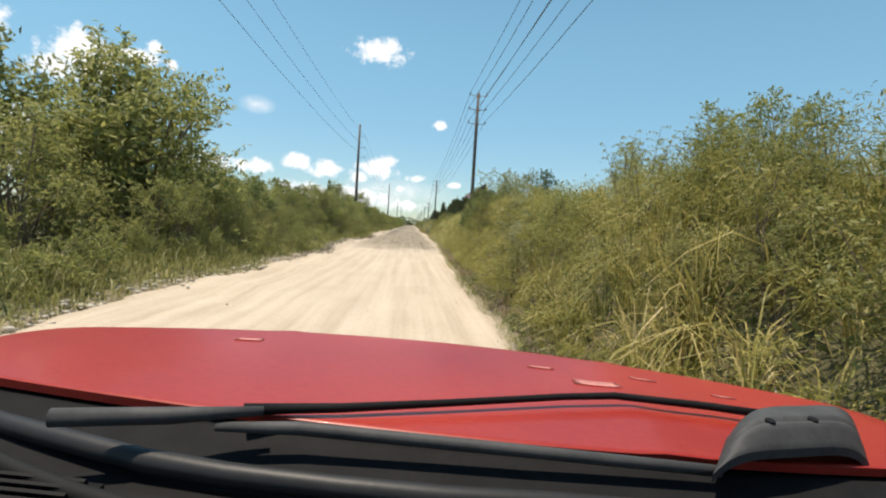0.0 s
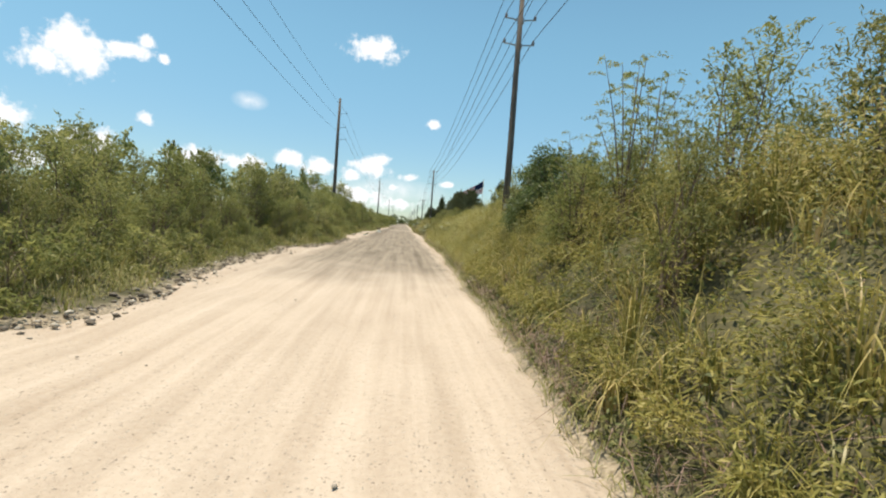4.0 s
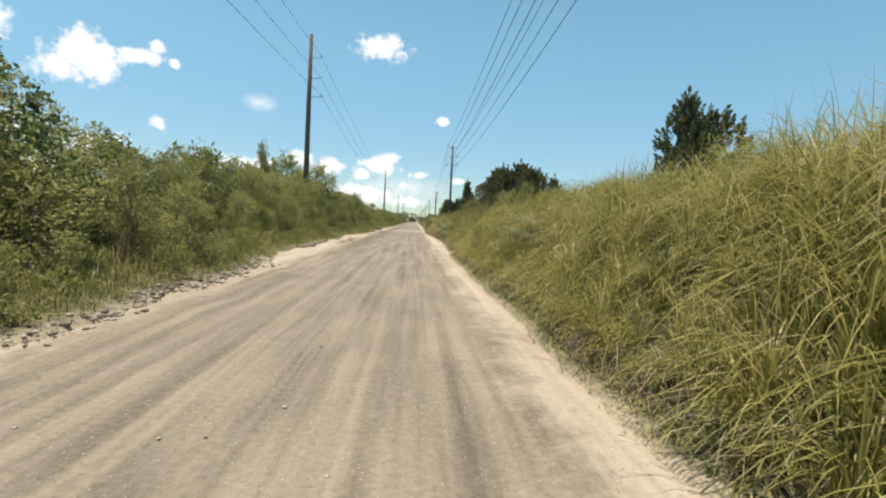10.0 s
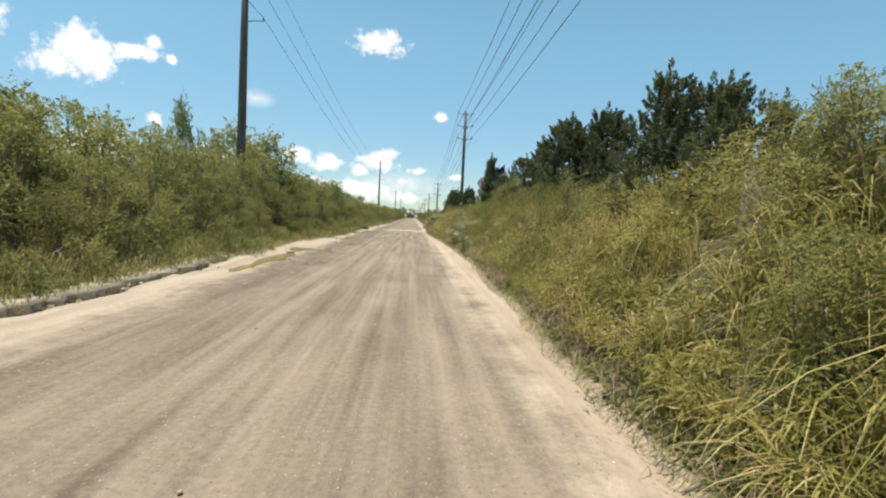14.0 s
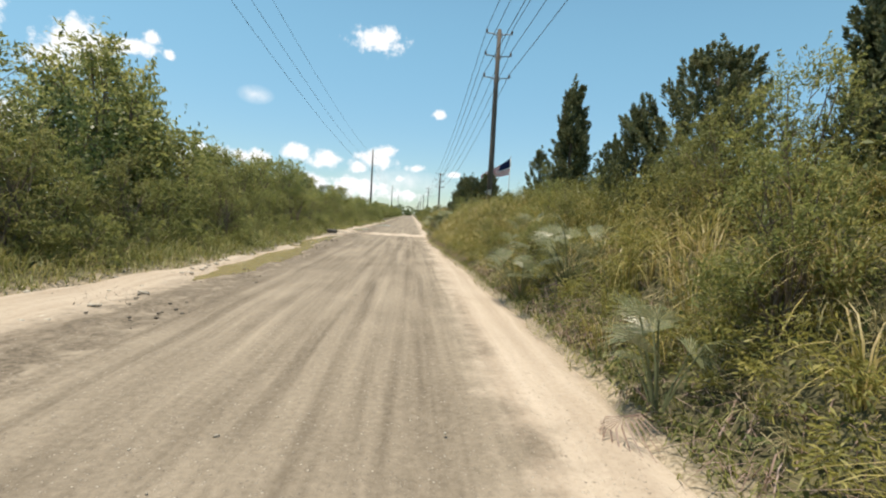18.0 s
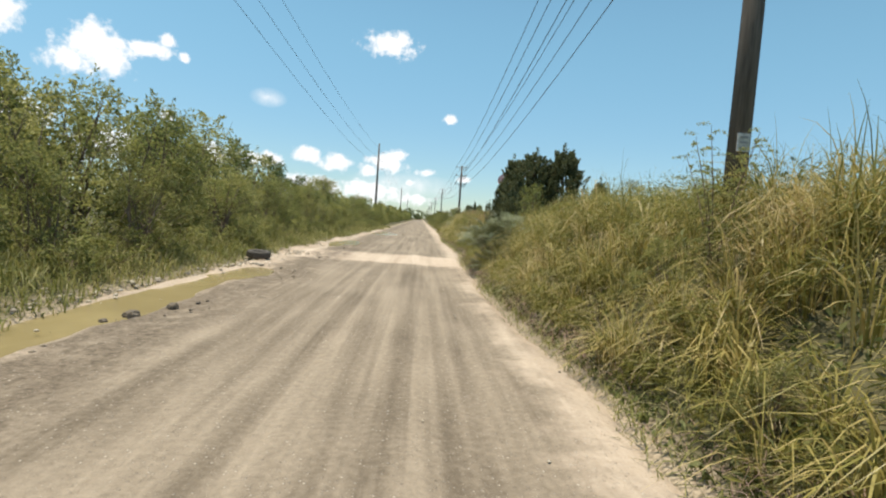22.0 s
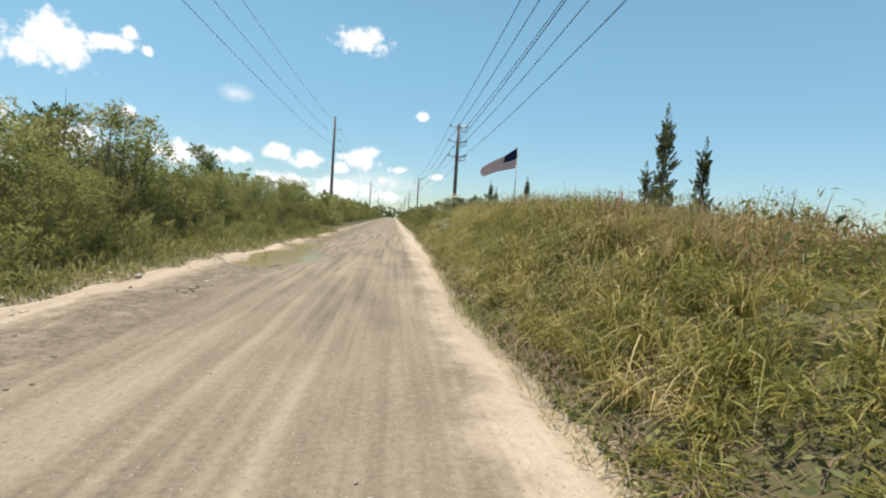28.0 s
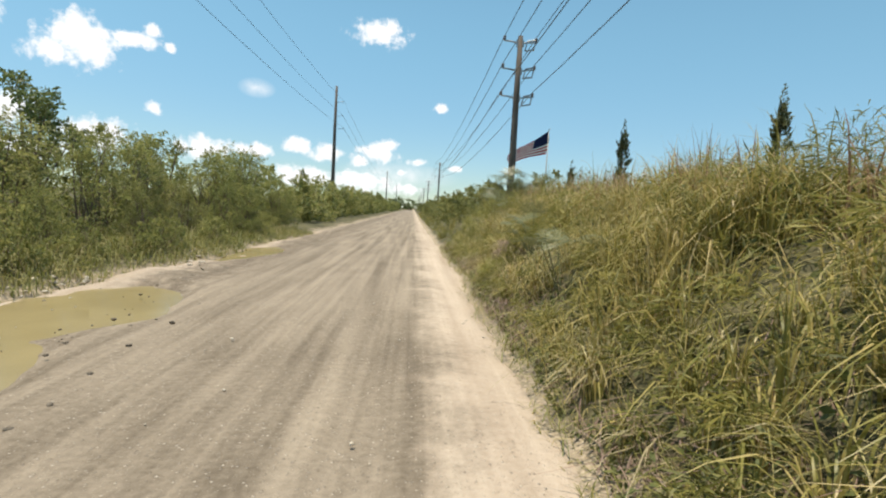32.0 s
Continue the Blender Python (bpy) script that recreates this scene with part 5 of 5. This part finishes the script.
def make_palmetto(x, y, h, n, dead=0):
    root = new("palmetto")
    root.location = (x, y, float(land(x, y)))
    for i in range(n + dead):
        a, el = random.uniform(0, 360), random.uniform(32, 86)
        ln = h * random.uniform(0.35, 0.78)
        if i >= n:
            el = random.uniform(-2, 18)
            ln *= 0.7
        d = pose(0, 0, 0, el, 0, a) @ Vector((0, 1, 0))
        tip = Vector((0, 0, 0.08)) + d * ln
        tip.z = max(tip.z, 0.1)
        bm = bmesh.new()
        tube(bm, [(0, 0, -0.05), d * ln * 0.5 + Vector((0, 0, 0.06)), tip], [0.016, 0.011, 0.007], 4)
        stalk = part("stalk", bm, PALM if i < n else DRY, root)
        s = (0.28 + 0.26 * h) * random.uniform(0.75, 1.1)
        sub("frond", random.choice(FANS) if i < n else DEAD, stalk, "" if i < n else "dry brown frond",
            Matrix.Translation(tip) @ pose(0, 0, 0, el * 0.8 - random.uniform(5, 35), random.uniform(-30, 30), a) @ Matrix.Diagonal((s, s, s, 1)))
    tagged(root, "grey-green fan-leaved palmetto on the bank", "palmetto", "palmettos")


for x, y, h, n, dead in PALMETTOS:
    make_palmetto(x, y, h, n, dead)


def make_concrete_block():
    bm = bmesh.new()
    box(bm, (0, 0, 0.2), (1.0, 0.8, 0.9))
    bmesh.ops.bevel(bm, geom=bm.edges[:], offset=0.04, segments=2, affect="EDGES")
    bmesh.ops.subdivide_edges(bm, edges=bm.edges[:], cuts=2, use_grid_fill=True)
    for v in bm.verts:
        v.co += Vector(rng.normal(size=3) * 0.012)
    me = bpy.data.meshes.new("concrete_block")
    bm.to_mesh(me), bm.free()
    me.materials.append(CONCRETE)
    ob = new("concrete_block", me)
    ob.matrix_basis = pose(4.7, 65.2, float(land(4.7, 65.2)) + 0.08, 0, 0, 12)
    tagged(ob, "weathered tan concrete block half hidden in the scrub", "concrete block")


make_concrete_block()


def make_stake(x, y, h):
    """A thin leaning stake with a scraggly dead top."""
    root = new("stake")
    root.location = (x, y, float(land(x, y)))
    bm = bmesh.new()
    tube(bm, [(0, 0, -0.1), (0.02, 0, h * 0.5), (0.05, 0, h)], [0.014, 0.012, 0.008], 6)
    part("stem", bm, BARK, root)
    bm = bmesh.new()
    for k in range(7):
        z = h * (0.6 + 0.06 * k)
        a = k * 2.4
        tube(bm, [(0.03, 0, z), (0.03 + 0.22 * math.cos(a), 0.22 * math.sin(a), z + 0.16)], [0.008, 0.003], 4)
    part("twigs", bm, BARK, root)
    tagged(root, "thin bare grey sapling stem beside the road", "sapling")


make_stake(2.3, 120.9, 2.1)

for proto in (*FEATHER, *BROAD, DOME, *LOW, *OLIVE, SAPLING, *TREES, *CEDARS):
    park(proto)


# ---- the red pickup standing at the start of the drive ----
def make_pickup():
    root = new("pickup_truck")
    root.matrix_basis = pose(-0.45, 0, 0, 0, 2, -4)
    paint = mat("faded_red_paint", (0.27, 0.014, 0.01), 0.4, 0.16, 2.2, 0.0, 70, coat=0.12, second=(0.34, 0.034, 0.019), spec=0.35)
    plastic = mat("black_cowl_plastic", (0.011, 0.011, 0.012), 0.7, 0.25, 20, 0.04, 120, spec=0.1)
    grey = mat("worn_grey_plastic", (0.02, 0.02, 0.021), 0.5, 0.2, 14, 0.04, 90, spec=0.35)
    dash = mat("dark_dashboard", (0.009, 0.009, 0.009), 0.75, 0.2, 25, 0.06, 160, spec=0.25)
    worn = mat("worn_rubber_grey", (0.055, 0.055, 0.057), 0.65, 0.3, 18, 0.05, 110, spec=0.3)
    vent_m = mat("black_vent", (0.008, 0.008, 0.008), 0.7, 0.2, 25, spec=0.2)
    chip_m = mat("bare_primer", (0.5, 0.2, 0.17), 0.6, 0.3, 30)

    def skin(name, fz, fx, fy, nu, nv, material, label="", depth=0.02, parent=root, smooth=True):
        """A bent sheet with thickness, from functions of u and v between 0 and 1."""
        U, W = np.meshgrid(np.linspace(0, 1, nu + 1), np.linspace(0, 1, nv + 1))
        top = np.stack([fx(U, W), fy(U, W), fz(U, W)], -1).reshape(-1, 3)
        low = top - [0, 0, depth]
        n = nu + 1
        i = (np.arange(nv)[:, None] * n + np.arange(nu)[None]).reshape(-1)
        f = np.stack([i, i + 1, i + 1 + n, i + n], 1)
        rim = np.concatenate([np.arange(n), np.arange(1, nv + 1) * n + nu, (nv * n + np.arange(nu))[::-1], (np.arange(1, nv) * n)[::-1]])
        nxt = np.roll(rim, -1)
        k = len(top)
        side = np.stack([rim + k, nxt + k, nxt, rim], 1)
        me = grid_mesh(name, np.concatenate([top, low]), np.concatenate([f, f[:, ::-1] + k, side]), material)
        if smooth:
            me.polygons.foreach_set("use_smooth", np.concatenate([np.ones(2 * len(f), bool), np.zeros(len(side), bool)]))
        return sub(name, me, parent, label)

    def rear_y(x):
        return 0.68 + 0.11 * x * x

    def hood_x(u, w):
        return (u * 2 - 1) * 0.98

    def hood_y(u, w):
        x = hood_x(u, w)
        return rear_y(x) + (1.35 - 0.32 * x * x - rear_y(x)) * w

    def hood_z(u, w):
        x = np.abs(hood_x(u, w))
        crease = 0.003 * np.exp(-((x - 0.3 - 0.1 * w) / 0.03) ** 2)
        return 1.316 - 0.02 * w - 0.035 * np.clip((w - 0.95) / 0.05, 0, 1) ** 2 - 0.03 * np.clip((x - 0.8) / 0.18, 0, 1) ** 2 + crease
    hood = skin("hood", hood_z, hood_x, hood_y, 60, 40, paint, "faded red hood with worn paint", 0.012)
    for u, w, su, sv in ((0.655, 0.56, 0.05, 0.05), (0.605, 0.7, 0.03, 0.018), (0.27, 0.74, 0.03, 0.03), (0.72, 0.72, 0.03, 0.014), (0.79, 0.62, 0.025, 0.012)):
        skin("paint_chip", lambda U, W: hood_z(u + (U - .5) * su, w + (W - .5) * sv) + 0.0025, lambda U, W: hood_x(u + (U - .5) * su * (1 - 0.4 * np.sin(W * 9) ** 2), w + (W - .5) * sv),
             lambda U, W: hood_y(u + (U - .5) * su, w + (W - .5) * sv), 8, 6, chip_m, "peeled pale patch of paint", 0.002, hood)
    # fenders, sides, bumper, cab
    for s in (-1, 1):
        skin("fender", lambda U, W: (hood_z(0.5 + 0.5 * s, W * 0.94) - 0.012) * (1 - U) + 0.62 * U, lambda U, W: s * (0.99 + 0.03 * np.sin(U * 1.6)),
             lambda U, W: hood_y(0.5 + 0.5 * s, W), 12, 20, paint, "", 0.02)
        for name, y, ln, z, hh in (("door", -0.12, 1.5, 0.93, 0.74), ("bed_side", -2.2, 2.5, 0.92, 0.72)):
            bm = bmesh.new()
            box(bm, (s * 0.985, y, z), (0.06, ln, hh))
            bmesh.ops.bevel(bm, geom=bm.edges[:], offset=0.025, segments=2, affect="EDGES")
            part(name, bm, paint, root)
        bm = bmesh.new()
        tube(bm, [(s * 0.96, 0.6, 1.3), (s * 0.86, 0.2, 1.62), (s * 0.77, -0.12, 1.88)], [0.045, 0.04, 0.04], 8)
        part("windscreen_pillar", bm, paint, root)
        bm = bmesh.new()
        tube(bm, [(s * 0.96, -1.0, 1.28), (s * 0.86, -1.05, 1.6), (s * 0.77, -1.0, 1.88)], [0.06, 0.05, 0.05], 8)
        part("rear_pillar", bm, paint, root)
        for y in (0.9, -2.4):
            wheel = new("wheel")
            wheel.parent = root
            wheel.matrix_basis = pose(s * 0.86, y, 0.37, 0, 90, 0)
            bm = bmesh.new()
            prof = [(0.24, -0.11), (0.33, -0.12), (0.37, -0.09), (0.37, 0.09), (0.33, 0.12), (0.24, 0.11)]
            rings = [[bm.verts.new((r * math.cos(k * math.tau / 32), r * math.sin(k * math.tau / 32), z)) for r, z in prof] for k in range(32)]
            for a, b in zip(rings, rings[1:] + rings[:1]):
                for i in range(6):
                    j = (i + 1) % 6
                    bm.faces.new((a[i], b[i], b[j], a[j]))
            part("tyre", bm, RUBBER, wheel, smooth=True)
            bm = bmesh.new()
            bmesh.ops.create_cone(bm, cap_ends=True, segments=24, radius1=0.24, radius2=0.21, depth=0.18)
            part("rim", bm, STEEL, wheel)
    for name, centre, size, bev, material in (("roof", (0, -0.58, 1.91), (1.6, 1.05, 0.07), 0.03, paint), ("bumper", (0, 1.36, 0.62), (1.8, 0.16, 0.26), 0.05, grey),
                                              ("grille", (0, 1.27, 0.98), (1.2, 0.08, 0.5), 0.02, plastic), ("floor_pan", (0, -1.1, 0.55), (1.84, 4.7, 0.12), 0.02, plastic),
                                              ("tailgate", (0, -3.46, 0.92), (1.84, 0.07, 0.7), 0.02, paint)):
        bm = bmesh.new()
        box(bm, centre, size)
        bmesh.ops.bevel(bm, geom=bm.edges[:], offset=bev, segments=2, affect="EDGES")
        part(name, bm, material, root)
    # cowl, wiper and dashboard: the wiper lies parked across the cowl
    skin("cowl", lambda U, W: 1.303 - 0.065 * W - 0.005 * np.sin(W * 9) ** 2, lambda U, W: (U * 2 - 1) * 0.95, lambda U, W: rear_y((U * 2 - 1) * 0.95) + 0.01 - 0.17 * W,
         60, 10, plastic, "black plastic cowl under the windscreen", 0.02)
    bm = bmesh.new()
    tube(bm, [(-0.30, 0.63, 1.32), (-0.2, 0.645, 1.322), (0.09, 0.655, 1.318), (0.36, 0.672, 1.31)], [0.006, 0.009, 0.0085, 0.008], 10)
    part("cowl_trim", bm, worn, root, "grey worn trim strip", True)
    bm = bmesh.new()
    tube(bm, [(0.545, 0.887, 1.327), (0.461, 0.9, 1.327), (0.295, 0.906, 1.327), (0.195, 0.871, 1.327), (-0.014, 0.778, 1.327), (-0.161, 0.716, 1.327), (-0.284, 0.676, 1.327)],
         [0.0075, 0.007, 0.0066, 0.006, 0.006, 0.007, 0.008], 10)
    wiper = part("wiper_arm", bm, plastic, root, "thin black wiper arm", True)
    bm = bmesh.new()
    tube(bm, [(-0.25, 0.655, 1.336), (-0.35, 0.617, 1.334), (-0.472, 0.58, 1.333)], [0.006, 0.0105, 0.011], 16)
    part("wiper_blade", bm, worn, wiper, "grey worn wiper blade", True)
    cap = skin("pivot_cover", lambda U, W: 1.318 + 0.058 * np.minimum(1, np.sin(np.pi * np.clip(0.12 + W * 0.8, 0, 1)) * 1.35) * (1 - np.abs(U * 2 - 1) ** 5) - 0.012 * np.exp(-((W - 0.3) / 0.05) ** 2),
               lambda U, W: 0.333 + 0.275 * U + 0.095 * W, lambda U, W: 0.64 + 0.09 * U + 0.14 * W, 40, 24, worn, "grey moulded cover over the wiper pivot", 0.012)
    for x, y in ((0.436, 0.698), (0.514, 0.724)):
        bm = bmesh.new()
        bmesh.ops.create_cone(bm, cap_ends=True, segments=14, radius1=0.0065, radius2=0.0065, depth=0.004, matrix=pose(x, y, 1.376, 12))
        part("screw_hole", bm, plastic, cap)
    for name, r, path in (("dash_edge", 0.014, ((-0.85, 0.76, 1.278), (-0.596, 0.663, 1.281), (-0.5, 0.637, 1.281), (-0.374, 0.605, 1.281), (-0.266, 0.592, 1.281), (-0.131, 0.588, 1.281), (-0.01, 0.591, 1.28),
                                                (0.138, 0.611, 1.276), (0.35, 0.64, 1.265), (0.6, 0.68, 1.24))),
                          ("dash_ridge", 0.011, ((-0.75, 0.68, 1.262), (-0.6, 0.622, 1.264), (-0.5, 0.58, 1.264), (-0.42, 0.552, 1.264), (-0.33, 0.532, 1.262), (-0.2, 0.515, 1.258), (0.2, 0.51, 1.24)))):
        bm = bmesh.new()
        tube(bm, path, [r] * len(path), 12)
        part(name, bm, grey if name == "dash_edge" else dash, root, "", True)
    skin("dashboard", lambda U, W: 1.262 - 0.06 * W ** 2 - 0.05 * np.abs(U * 2 - 1) ** 3, lambda U, W: (U * 2 - 1) * 0.9, lambda U, W: 0.6 - 0.42 * W, 30, 12, dash, "dark dashboard top", 0.1)
    vent = new("air_vent")
    vent.parent = root
    bm = bmesh.new()
    box(bm, (-0.47, 0.535, 1.257), (0.14, 0.08, 0.014))
    part("vent_frame", bm, plastic, vent)
    for k in range(5):
        bm = bmesh.new()
        box(bm, (-0.47, 0.506 + k * 0.015, 1.268), (0.11, 0.004, 0.01), pose(0, 0, 0, 30))
        part("vent_slat", bm, vent_m, vent)
    tagged(root, "faded red pickup truck with a worn hood on the dirt road", "pickup truck")


make_pickup()
